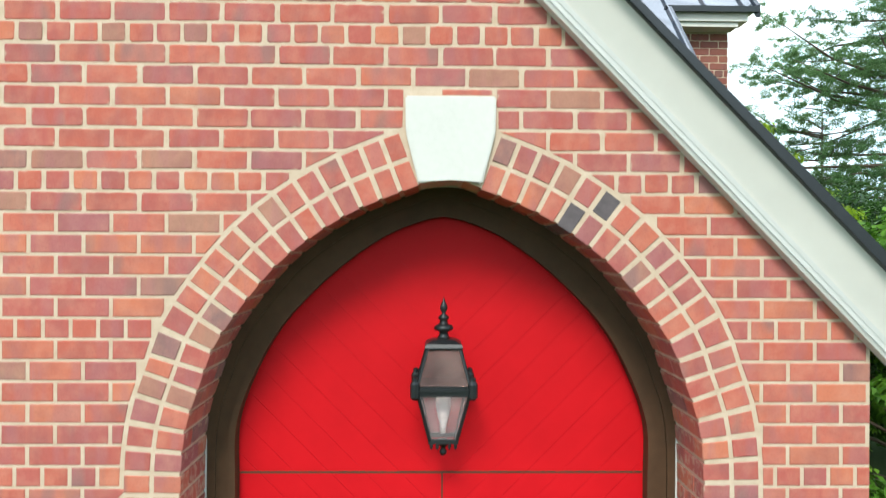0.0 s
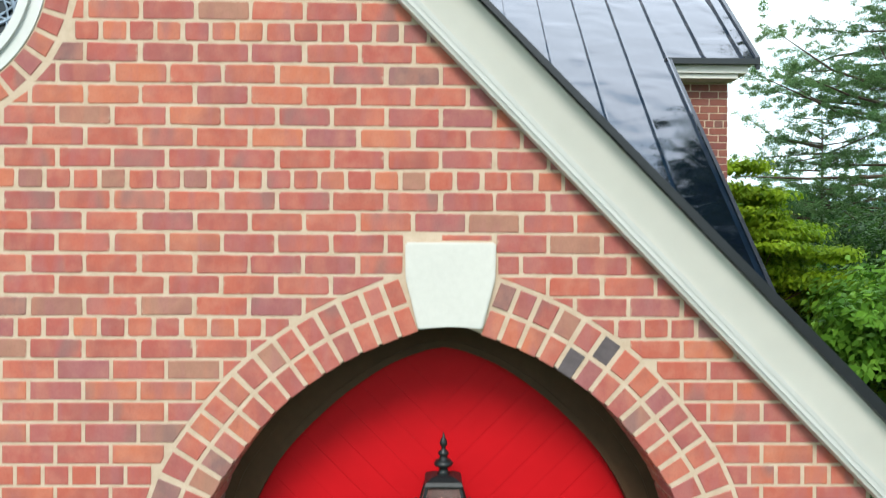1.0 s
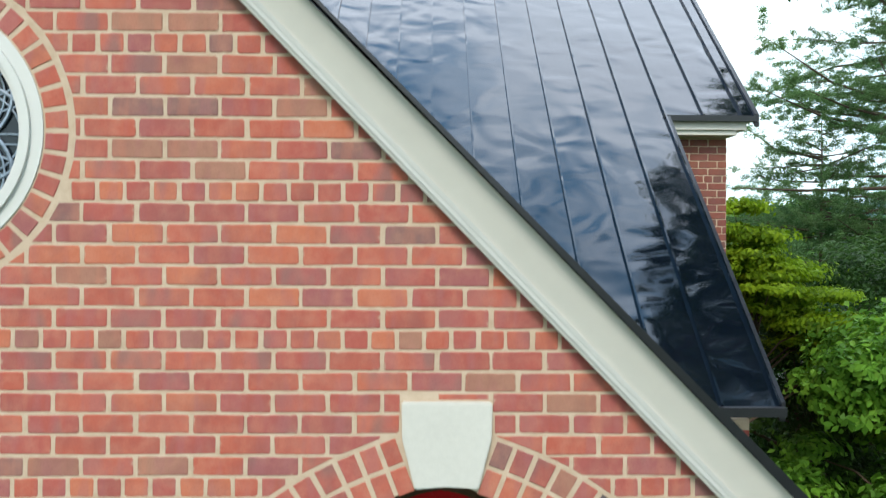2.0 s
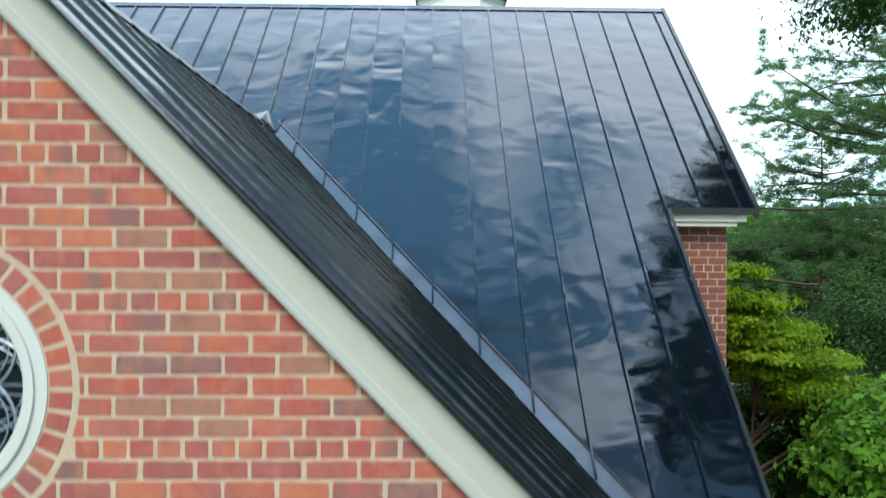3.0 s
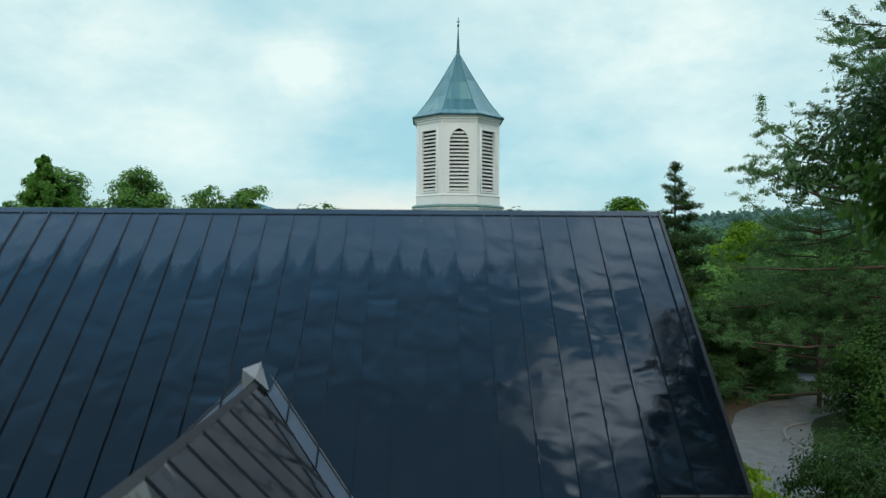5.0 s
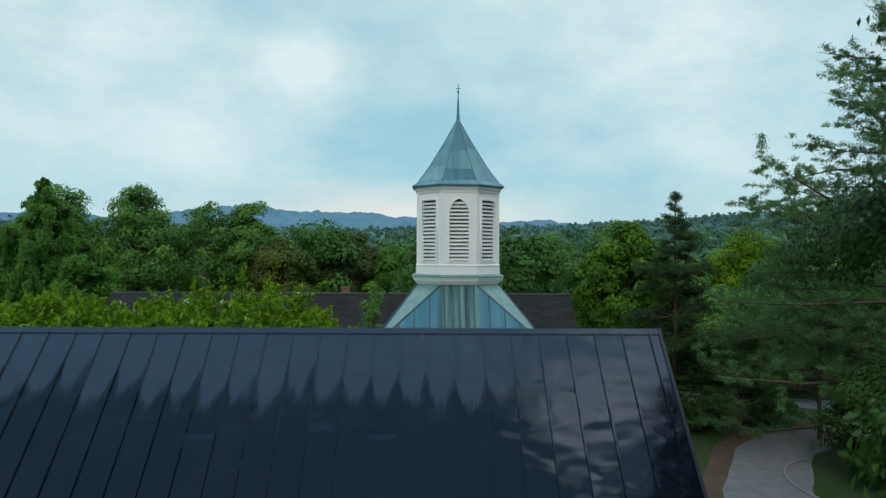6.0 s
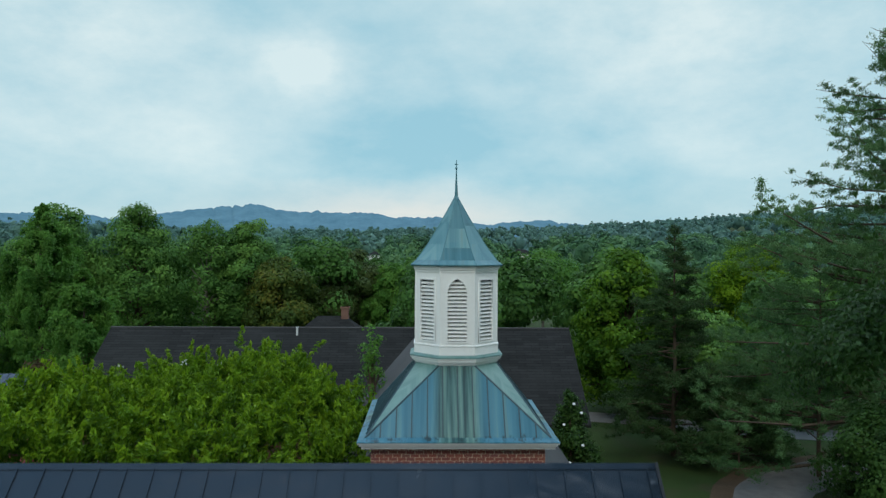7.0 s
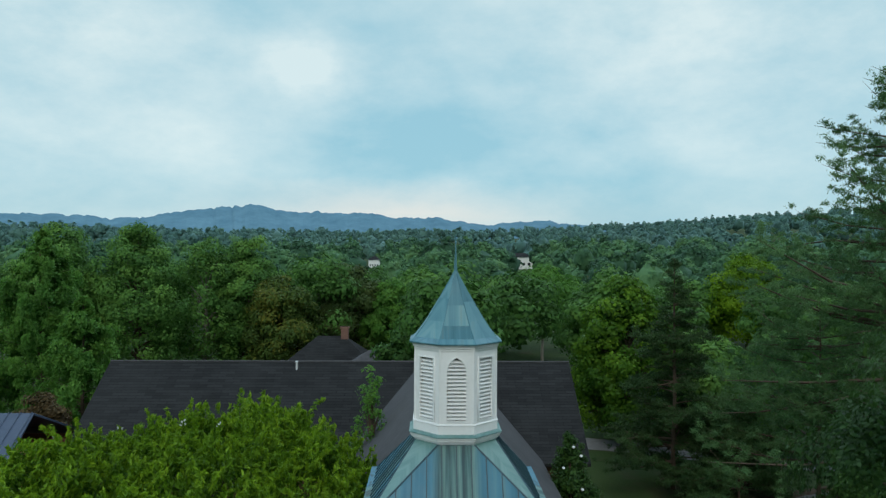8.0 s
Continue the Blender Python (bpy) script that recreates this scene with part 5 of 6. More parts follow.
def drooping(label, x, y, height, spread, n, seed):
    """A tall tree whose side sprays hang in tongues along every bough."""
    rng = np.random.default_rng(seed)
    t = thing("drooping_tree", label, "tree", x, y, 0, "drooping trees beside the hall")
    bm = bmesh.new()
    trunk_mesh(bm, (0, 0, -0.2), (0, 0, height), height * 0.014, rng, bend=0.2)
    P, T = [], []
    boughs = int(height * 9)
    per = n // (boughs * 6)
    for i in range(boughs):
        q = (i + rng.random()) / boughs
        z = height * (0.08 + 0.91 * q)
        r = spread * (1.01 - q) ** 0.72 * rng.uniform(0.5, 1.15)
        a = rng.uniform(0, 2 * math.pi)
        h = np.array([math.cos(a), math.sin(a), 0])
        tip = h * r + np.array([0, 0, z + 0.18 * r])
        tube(bm, (0, 0, z - 0.2 * r), tuple(tip), 0.03 * (1.2 - q), 0.008, 4)
        shade = rng.random()
        for j in range(6):
            s0 = rng.uniform(0.45, 1.05)
            c = np.array([0, 0, z - 0.2 * r]) * (1 - s0) + tip * s0 + rng.normal(size=3) * 0.16 * min(r, r ** 0.5)
            k2 = rng.random((per, 1)) ** 0.8
            hang = rng.uniform(0.5, 1.5) * min(1.0, 0.12 + 0.30 * r)
            P.append(c + h * k2 * 0.35 * hang - np.array([0, 0, 1.0]) * hang * k2 ** 1.5 + rng.normal(size=(per, 3)) * np.array([0.15, 0.15, 0.10]) * min(1.0, 0.25 + 0.5 * r))
            T.append(np.clip(0.25 + 0.45 * shade + 0.3 * (1 - k2[:, 0]) + rng.normal(size=per) * 0.1, 0, 1))
    part("trunk", bm, BARK, t)
    P, T = np.concatenate(P), np.concatenate(T)
    nr = unit(P * np.array([1, 1, 0]) + np.array([0, 0, 1.2]))
    v, f = leaves(P, nr, 0.28, rng, 0.38, 0.45, 1.4)
    c = fast_mesh("crown", v, f, G_ASH, T)
    c.parent = t
    return t


drooping("tall light-green tree with hanging leaf sprays", -29.6, 56, 15.4, 5.4, 60000, 41)
drooping("light-green tree with hanging leaf sprays beside the hall", -23.8, 50.5, 10.6, 3.9, 34000, 55)
drooping("light-green tree with hanging leaf sprays", -34.0, 51, 12.6, 4.4, 34000, 56)
broad_tree("smoke_bush", "brown-leaved bush beside the hall", -22.6, 43, 0, 5.3, 2.0, 9000, 0.20, G_BROWN, 59, 145)
# this dark shrub is added in place of the shaded hollow under the canopy
lobe_tree("shrub", "dark shrub added to fill the shaded hollow under the ornamental tree", 6.5, 12.6, 0, broad_lobes(3.5, 2.3, 26, rng, 0.05, 0.7), 30000, 0.11, G_OAK, 58, (0, 0, 2.0), 0.05, 14, 0.5, 0.3, category="shrub")
broad_tree("broad_tree", "dark green low-branched tree beside the drive", 20.6, 30.5, 0, 5.6, 3.6, 34000, 0.17, G_OAK, 57, 184)
broad_tree("broad_tree", "dark green full-crowned tree at the edge of the woods", -37.5, 74, 0, 16.0, 6.0, 30000, 0.32, G_WOODS, 42, 184, group="trees at the edge of the woods")
broad_tree("broad_tree", "dark green full-crowned tree at the edge of the woods", -30.0, 75, 0, 16.4, 5.5, 30000, 0.32, G_WOODS, 43, 184, group="trees at the edge of the woods")
broad_tree("rusty_tree", "olive tree with a few rust-coloured leaves", -15.4, 77, 0, 10.8, 4.2, 26000, 0.36, G_RUSTY, 44, 110)
broad_tree("bare_limbed_tree", "green tree with pale forking limbs showing", -24.4, 80, 0, 15.0, 5.2, 12000, 0.36, G_WOODS, 47, 224, bark=PALE_BARK)
broad_tree("broad_tree", "dark olive round-crowned tree behind the hall", -9.4, 86, 0, 11.8, 5.0, 30000, 0.34, G_OLIVE, 61, 171)
broad_tree("broad_tree", "fresh green round-crowned tree behind the hall", -4.2, 84, 0, 10.2, 3.6, 22000, 0.32, G_ASH, 62, 145)
broad_tree("broad_tree", "dark green full-crowned tree at the edge of the woods", -20.2, 82, 0, 15.4, 4.8, 30000, 0.32, G_WOODS, 63, 171, group="trees at the edge of the woods")
broad_tree("ash_tree", "light green tree on pale forked stems", 14.6, 92, -1, 13.0, 5.8, 20000, 0.36, G_ASH, 45, 145, -0.15, bark=PALE_BARK)
broad_tree("maple_tree", "bright green rounded tree by the drive", 14.5, 52, 0, 11.9, 4.4, 42000, 0.29, G_MAPLE, 46, 264)
broad_tree("young_tree", "slender young light-green tree", -2.6, 34, 0, 8.8, 1.1, 2800, 0.15, G_ASH, 48, 132)
magnolia = lobe_tree("magnolia", "dark evergreen magnolia with a few white flowers beside the hall", 6.6, 33, 0, cone_lobes(5.6, 1.7, 60, rng, 0.06), 26000, 0.16, G_OAK, 49, (0, 0, 4.8), 0.08, 12, 0.45, 0.3, 0.5)
for a, z, r in ((-2.2, 4.1, 0.75), (-1.3, 3.3, 1.15), (-1.8, 2.6, 1.35), (-0.9, 4.6, 0.6), (-1.5, 5.0, 0.45)):
    bm = bmesh.new()
    lathe(bm, [(0.01, 0.0), (0.05, 0.02), (0.075, 0.06), (0.06, 0.09), (0.015, 0.08)], 0, 0, 7)
    fl = part("flower", bm, WHITE, magnolia, "white cupped flower")
    fl.matrix_basis = pose(r * math.cos(a), r * math.sin(a), z, 40, 0, 0)

# ---- drives ----


def ribbon(name, label, pts, width, material, z=0.03):
    """A road along a line of points, slightly raised over the ground."""
    line2 = smooth_line(pts, 6)
    bm = bmesh.new()
    left, right = [], []
    for i, p in enumerate(line2):
        a, b = line2[max(0, i - 1)], line2[min(len(line2) - 1, i + 1)]
        t = Vector((b[0] - a[0], b[1] - a[1])).normalized()
        w = width / 2 * (1 + 0.02 * math.sin(i * 1.7) + 0.015 * math.sin(i * 4.1))
        left.append(bm.verts.new((p[0] - t.y * w, p[1] + t.x * w, z)))
        right.append(bm.verts.new((p[0] + t.y * w, p[1] - t.x * w, z)))
    for i in range(len(line2) - 1):
        bm.faces.new((left[i], right[i], right[i + 1], left[i + 1]))
    ext = bmesh.ops.extrude_face_region(bm, geom=bm.faces[:])
    bmesh.ops.translate(bm, vec=(0, 0, -0.2), verts=[v for v in ext["geom"] if isinstance(v, bmesh.types.BMVert)])
    return tagged(part(name, bm, material), label, "path" if "path" in name else "drive", kind="structure")


GRAVEL = plain("gravel", (0.15, 0.145, 0.138), 0.95, 0, 25, 0.3, 0.2, 0.6)
EARTH = plain("bare_earth", (0.085, 0.058, 0.036), 0.95, 0, 9, 0.35, 0.15, 0.6)
KERB = plain("concrete_kerb", (0.2, 0.19, 0.17), 0.9, 0, 20, 0.2)
ribbon("road_drive", "pale gravel drive curving through the trees", [(11.0, 20.0), (13.2, 27.5), (15.6, 32.5), (18.0, 36.5), (23.0, 39.5), (32.0, 42.0)], 3.4, GRAVEL)
ribbon("path_shoulder", "bare brown earth along the edge of the drive", [(9.9, 20.0), (12.0, 27.6), (14.4, 32.8), (17.0, 37.2), (22.4, 40.4), (31.6, 43.0)], 3.0, EARTH, 0.015)
ribbon("road_back", "pale gravel lane behind the trees", [(2.0, 54.0), (12.5, 51.5), (24.0, 47.0), (40.0, 45.0)], 3.0, GRAVEL, 0.028)
bm = bmesh.new()
prevp = None
for i in range(20):   # kerb round the grass island
    a = math.pi * (0.55 + 0.75 * i / 19)
    p = Vector((18.6 + 3.0 * math.cos(a), 30.0 + 4.2 * math.sin(a), 0.06))
    if prevp is not None:
        tube(bm, prevp, p, 0.07, 0.07, 6)
    prevp = p
tagged(part("kerb", bm, KERB), "low concrete kerb along the drive", "kerb", kind="structure")

# ---- the long building behind ----
hall = thing("hall", "long low building with a dark shingled gable roof", "building")
SL, RZ = 0.70, 7.42   # slope and ridge height
for name, e in (("roof", 35.9), ("back_roof", 47.7)):
    bm = bmesh.new()
    d = abs(e - 41.8)
    prism(bm, [(-18.1, 41.8, RZ), (8.2, 41.8, RZ), (8.2, e, RZ - SL * d), (-18.1, e, RZ - SL * d)], (0, 0, -0.16))
    part(name, bm, SHINGLE, hall)
bm = bmesh.new()
tube(bm, (-18.1, 41.8, RZ), (8.2, 41.8, RZ), 0.06, 0.06, 8)
part("ridge_cap", bm, GREY_SHINGLE, hall)
bm = bmesh.new()
prism(bm, [(-17.8, 36.2, 0), (-17.8, 47.4, 0), (-17.8, 47.4, 3.2), (-17.8, 41.8, RZ - 0.2), (-17.8, 36.2, 3.2)], (25.7, 0, 0))
part("wall", bm, BROWN, hall)
bm = bmesh.new()
lathe(bm, [(0.06, 6.9), (0.06, 7.46), (0.085, 7.47), (0.085, 7.52)], -7.4, 41.3, 10)
part("vent_pipe", bm, WHITE, hall, "white vent pipe")

nave = thing("nave", "gabled brick nave with a grey shingled roof behind the tower", "building", CX, 30, 0)
for s in (-1, 1):
    bm = bmesh.new()
    prism(bm, [(CX, 21.0, 8.5), (CX, 43.0, 8.5), (CX + s * 5.0, 43.0, 3.4), (CX + s * 5.0, 21.0, 3.4)], (0, 0, -0.18))
    under(part("roof", bm, GREY_SHINGLE), nave)
bm = bmesh.new()
prism(bm, [(CX - 4.6, 21.3, 0), (CX + 4.6, 21.3, 0), (CX + 4.6, 21.3, 3.5), (CX, 21.3, 8.2), (CX - 4.6, 21.3, 3.5)], (0, 16, 0))
under(part("wall", bm, BRICK_FAR), nave)

# ---- houses among the trees ----


CHIMNEY = plain("chimney_brick", (0.19, 0.105, 0.08), 0.9, 0, 12, 0.3, 0.2, 0.5)


def house(name, label, x, y, z, w, d, h, roof_h, wall_mat, roof_mat, chimney=None, rows=0):
    t = thing(name, label, "house", x, y, z, "houses among the trees")
    bm = bmesh.new()
    box(bm, -w / 2, w / 2, -d / 2, d / 2, -3, h)
    part("wall", bm, wall_mat, t)
    bm = bmesh.new()
    e = 0.4
    r = max(0.1, w / 2 - d / 2)
    v = [bm.verts.new(p) for p in ((-w / 2 - e, -d / 2 - e, h), (w / 2 + e, -d / 2 - e, h), (w / 2 + e, d / 2 + e, h), (-w / 2 - e, d / 2 + e, h), (-r, 0, h + roof_h), (r, 0, h + roof_h))]
    for f in ((0, 1, 5, 4), (1, 2, 5), (2, 3, 4, 5), (3, 0, 4), (3, 2, 1, 0)):
        bm.faces.new([v[i] for i in f])
    part("roof", bm, roof_mat, t)
    for j in range(rows):
        for i in range(4):
            bm = bmesh.new()
            wx = (i - 1.5) * w / 4.4
            box(bm, wx - w / 18, wx + w / 18, -d / 2 - 0.05, -d / 2 + 0.02, h * (0.2 + 0.5 * j), h * (0.45 + 0.5 * j))
            part("window", bm, BLACK, t)
    if chimney:
        bm = bmesh.new()
        box(bm, chimney - 0.34, chimney + 0.34, -0.35, 0.35, h, h + roof_h + 0.9)
        box(bm, chimney - 0.41, chimney + 0.41, -0.42, 0.42, h + roof_h + 0.72, h + roof_h + 0.9)
        part("chimney", bm, CHIMNEY, t, "brown brick chimney")
    return t


house("far_house", "white two-storey house among distant trees", 50.5, 400, 4.0, 13, 8, 5.6, 2.4, PAINTED_WOOD, SHINGLE, None, 1)
house("far_house", "small pale house among distant trees", -22.6, 300, 6.0, 4.4, 5, 3.4, 1.6, PAINTED_WOOD, SHINGLE, None, 1)
house("hip_roofed_house", "house with a dark hipped roof and a brick chimney", -9.3, 70, 0, 7.4, 4.8, 3.2, 2.3, BRICK_FAR, SHINGLE, 1.3)
house("hip_roofed_house", "small annexe with a grey pointed hip roof", -5.2, 67, 0, 3.6, 3.4, 3.3, 1.3, BRICK_FAR, GREY_SHINGLE)

SHED_METAL = plain("blue_grey_sheet_metal", (0.045, 0.062, 0.095), 0.55, 0, 6, 0.2, 0.3)
shed = thing("metal_roofed_wing", "low wing with a blue-grey standing-seam roof", "building", -19.3, 36, 0)
for e, nm in ((-4.2, "roof"), (4.2, "back_roof")):
    bm = bmesh.new()
    prism(bm, [(-12, 0, 5.75), (0, 0, 5.75), (0.7, e, 3.8), (-12, e, 3.8)], (0, 0, -0.1))
    part(nm, bm, SHED_METAL, shed)
    for i in range(18):
        bm = bmesh.new()
        tube(bm, (-0.1 - i * 0.55, 0, 5.78), (0.45 - i * 0.55, e, 3.83), 0.022, 0.022, 4)
        part("seam", bm, SHED_METAL, shed)
bm = bmesh.new()
box(bm, -11.8, 0.2, -3.8, 3.8, 0, 3.8)
part("wall", bm, BRICK_FAR, shed)

# ---- door, lantern, keystone and round window ----


def ring_plate(name, d_in, d_out, y0, y1, material, parent, z_low=0.0):
    """An arched band between two widenings of the opening."""
    return plate(name, arch_outline(d_out, z_low), [arch_outline(d_in, z_low + 0.002)], y0, y1, material, parent)


FRAME_Y, DOOR_Y, TRANSOM = WALL_Y + 0.302, 3.095, 2.195
door = thing("door_1", "closed red double doors with a pointed arch-top panel of diagonal boards in a dark brown frame", "door", kind="structure")
IN = smooth_line([(0.864, 0.0), (0.858, 0.23), (0.768, 0.472), (0.646, 0.666), (0.453, 0.86), (0.259, 1.0), (0.10, 1.07), (0.0, 1.092)], 6)


def inner_outline(grow=0.0, floor=0.0):
    """Outline of the red panel within the frame."""
    h = offset_line(IN, grow) if grow else IN
    return [(ARCH_X + h[0][0], floor)] + [(ARCH_X + a, TRANSOM + b) for a, b in h] + [(ARCH_X - a, TRANSOM + b) for a, b in reversed(h[:-1])] + [(ARCH_X - h[0][0], floor)]


plate("frame", arch_outline(0.02), [arch_outline(-0.045, 0.002)], FRAME_Y, DOOR_Y + 0.06, BROWN, door)
plate("frame", arch_outline(-0.045), [inner_outline(0.030, 0.002)], FRAME_Y + 0.014, DOOR_Y + 0.06, BROWN, door)
plate("frame", inner_outline(0.030), [inner_outline(0.0, 0.002)], FRAME_Y + 0.006, DOOR_Y + 0.06, BROWN, door)
bm = bmesh.new()
for s in (-1, 1):
    x = ARCH_X + s * 0.983
    box(bm, x - 0.004, x + 0.004, FRAME_Y - 0.005, FRAME_Y - 0.001, 0.0, 2.36)
part("sealant", bm, WHITE, door)
plate("backing", inner_outline(0.004), [], DOOR_Y + 0.0022, DOOR_Y + 0.05, RED, door)


def chevron(zone, s, name, parent):
    """Diagonal boards over one half of a zone, rising outwards."""
    c = -1.5
    while c < 5.0:
        p = [(ARCH_X + a, z) for a, z in zone] if s > 0 else [(ARCH_X - a, z) for a, z in zone]
        q = clip(p, s * -0.7071, 0.7071, c + 0.1056)
        q = clip(q, s * 0.7071, -0.7071, -c - 0.0008) if q else q
        if area(q) > 4e-4:
            bm = bmesh.new()
            mx, mz = sum(v[0] for v in q) / len(q), sum(v[1] for v in q) / len(q)
            prism(bm, [(x, DOOR_Y + 0.0006 * math.sin(c * 91), z) for x, z in q], (0, 0.013, 0))
            part(name, bm, RED, parent)
        c += 0.106


half = [(a - 0.002, TRANSOM + b) for a, b in IN[:-1]] + [(0.001, TRANSOM + IN[-1][1])]
upper = [(0.001, TRANSOM + 0.004)] + [(half[0][0], TRANSOM + 0.004)] + [p for p in half if p[1] > TRANSOM + 0.004]
lower = [(0.003, 0.02), (half[0][0] - 0.004, 0.02), (half[0][0] - 0.004, TRANSOM - 0.004), (0.003, TRANSOM - 0.004)]
for s in (1, -1):
    chevron(upper, s, "board", door)
    leaf = thing("door_leaf", "", "")
    leaf.parent = door
    chevron(lower, s, "board", leaf)

# thin brown strips laid on the boards stand in for the shadowed gaps
for name, q in (("transom_gap_strip", (ARCH_X - 0.862, ARCH_X + 0.862, TRANSOM - 0.0045, TRANSOM + 0.0045)), ("meeting_gap_strip", (ARCH_X - 0.003, ARCH_X + 0.003, 0.02, TRANSOM - 0.005))):
    bm = bmesh.new()
    box(bm, q[0], q[1], DOOR_Y - 0.0015, DOOR_Y + 0.006, q[2], q[3])
    part(name, bm, BROWN, door)

# keystone, a finger proud of the wall
keystone = bmesh.new()
KX = ARCH_X + 0.018
kz = [3.15 + (441 - v) / 470 for v in (172, 236, 326, 317)]
prism(keystone, [(KX - 0.170, WALL_Y - 0.022, kz[0]), (KX + 0.170, WALL_Y - 0.022, kz[0]), (KX + 0.168, WALL_Y - 0.022, kz[1]), (KX + 0.119, WALL_Y - 0.022, kz[2]),
                 (KX, WALL_Y - 0.022, kz[3]), (KX - 0.119, WALL_Y - 0.022, kz[2]), (KX - 0.168, WALL_Y - 0.022, kz[1])], (0, 0.31, 0))
bmesh.ops.bevel(keystone, geom=keystone.edges[:], offset=0.006, segments=2, affect="EDGES")
tagged(part("keystone", keystone, STONE), "white cast-stone keystone over the pointed arch", "keystone", kind="structure")

# wall lantern
LX, LY = ARCH_X, 2.93
lantern = thing("wall_lantern", "black iron wall lantern with clear glass and a white bulb", "lantern", LX, LY, 2.3)
k = Mat("lantern_glass", 0.16, 0, 0.5)
k.b.inputs["Transmission Weight"].default_value = 0.9
k.b.inputs["IOR"].default_value = 1.05
k.color((0.66, 0.60, 0.60))
GLASS = k.m
k = Mat("smoked_glass", 0.25, 0, 0.5)
k.b.inputs["Transmission Weight"].default_value = 0.8
k.b.inputs["IOR"].default_value = 1.05
k.color(k.ramp(k.noise(9, 4), [(0.3, (0.22, 0.15, 0.14)), (0.7, (0.46, 0.33, 0.30))]))
SMOKED = k.m


def square_rings(bm, rings):
    lathe(bm, [(h * 2 ** 0.5, z) for h, z in rings], LX, LY, 4, math.pi / 4)


def hollow_square(bm, h, w, z0, z1):
    box(bm, LX - h, LX + h, LY - h, LY - h + w, z0, z1)
    box(bm, LX - h, LX + h, LY + h - w, LY + h, z0, z1)
    box(bm, LX - h, LX - h + w, LY - h + w, LY + h - w, z0, z1)
    box(bm, LX + h - w, LX + h, LY - h + w, LY + h - w, z0, z1)


def lantern_bars(bm, h0, z0, h1, z1, r):
    for sx in (-1, 1):
        for sy in (-1, 1):
            tube(bm, (LX + sx * h0, LY + sy * h0, z0), (LX + sx * h1, LY + sy * h1, z1), r, r, 6)


bm = bmesh.new()
hollow_square(bm, 0.112, 0.022, 2.572, 2.612)
hollow_square(bm, 0.121, 0.016, 2.592, 2.604)
brim = under(part("brim", bm, IRON), lantern)
for sx in (-1, 1):
    for sy in (-1, 1):
        bm = bmesh.new()
        lathe(bm, [(0.010, 2.560), (0.019, 2.570), (0.019, 2.622), (0.012, 2.634), (0.012, 2.646), (0.003, 2.652)], LX + sx * 0.113, LY + sy * 0.113, 8)
        part("corner_knob", bm, IRON, brim)
for sx in (-1, 1):
    for sy in (-1, 1):
        bm = bmesh.new()
        tube(bm, (LX + sx * 0.104, LY + sy * 0.104, 2.61), (LX + sx * 0.066, LY + sy * 0.066, 2.752), 0.007, 0.007, 6)
        under(part("cap_bar", bm, IRON), lantern)
bm = bmesh.new()
lantern_bars(bm, 0.100, 2.575, 0.054, 2.385, 0.007)
hollow_square(bm, 0.060, 0.014, 2.375, 2.392)
body_frame = under(part("body_frame", bm, IRON), lantern)
for name, mat, h0, z0, h1, z1 in (("cap_glass", SMOKED, 0.104, 2.61, 0.066, 2.75), ("glass", GLASS, 0.099, 2.574, 0.054, 2.39)):
    for q in range(4):
        turn = Matrix.Translation((LX, LY, 0)) @ Matrix.Rotation(q * math.pi / 2, 4, "Z")
        bm = bmesh.new()
        prism(bm, [turn @ Vector(p) for p in ((-h0, -h0, z0), (h0, -h0, z0), (h1, -h1, z1), (-h1, -h1, z1))], turn.to_3x3() @ Vector((0, 0.002, 0)))
        g = part(name, bm, mat, body_frame)
        g.visible_shadow = False
bm = bmesh.new()
square_rings(bm, [(0.074, 2.75), (0.076, 2.758), (0.070, 2.772), (0.045, 2.785), (0.02, 2.79)])
under(part("cap_top", bm, IRON), lantern)
bm = bmesh.new()
lathe(bm, [(0.030, 2.785), (0.020, 2.80), (0.017, 2.815), (0.036, 2.822), (0.040, 2.832), (0.032, 2.842), (0.018, 2.848), (0.015, 2.862), (0.022, 2.868), (0.020, 2.878), (0.009, 2.886), (0.008, 2.893), (0.016, 2.908), (0.014, 2.922), (0.005, 2.938), (0.002, 2.955)], LX, LY, 12)
under(part("finial", bm, IRON, smooth=True), lantern)
bm = bmesh.new()
lathe(bm, [(0.002, 2.312), (0.013, 2.320), (0.016, 2.332), (0.008, 2.344), (0.015, 2.352), (0.020, 2.364), (0.030, 2.376)], LX, LY, 12)
under(part("lower_finial", bm, IRON, smooth=True), lantern)
bm = bmesh.new()
for i in range(-2, 3):
    if i:
        lathe(bm, [(0.002, 2.352), (0.007, 2.36), (0.007, 2.376)], LX + i * 0.024, LY - 0.055, 6)
part("fringe", bm, IRON, body_frame)
bm = bmesh.new()
lathe(bm, [(0.012, 2.405), (0.014, 2.44), (0.022, 2.47), (0.030, 2.51), (0.029, 2.545), (0.016, 2.565), (0.004, 2.57)], LX, LY, 14)
under(part("bulb", bm, plain("white_bulb", (0.85, 0.87, 0.85), 0.3), None, "white compact bulb", smooth=True), lantern)
bm = bmesh.new()
tube(bm, (LX, LY + 0.10, 2.60), (LX, DOOR_Y, 2.60), 0.018, 0.018, 8)
lathe(bm, [(0.055, 2.52), (0.06, 2.53), (0.06, 2.67), (0.055, 2.68)], LX, DOOR_Y - 0.01, 4, math.pi / 4)
under(part("bracket", bm, IRON), lantern)

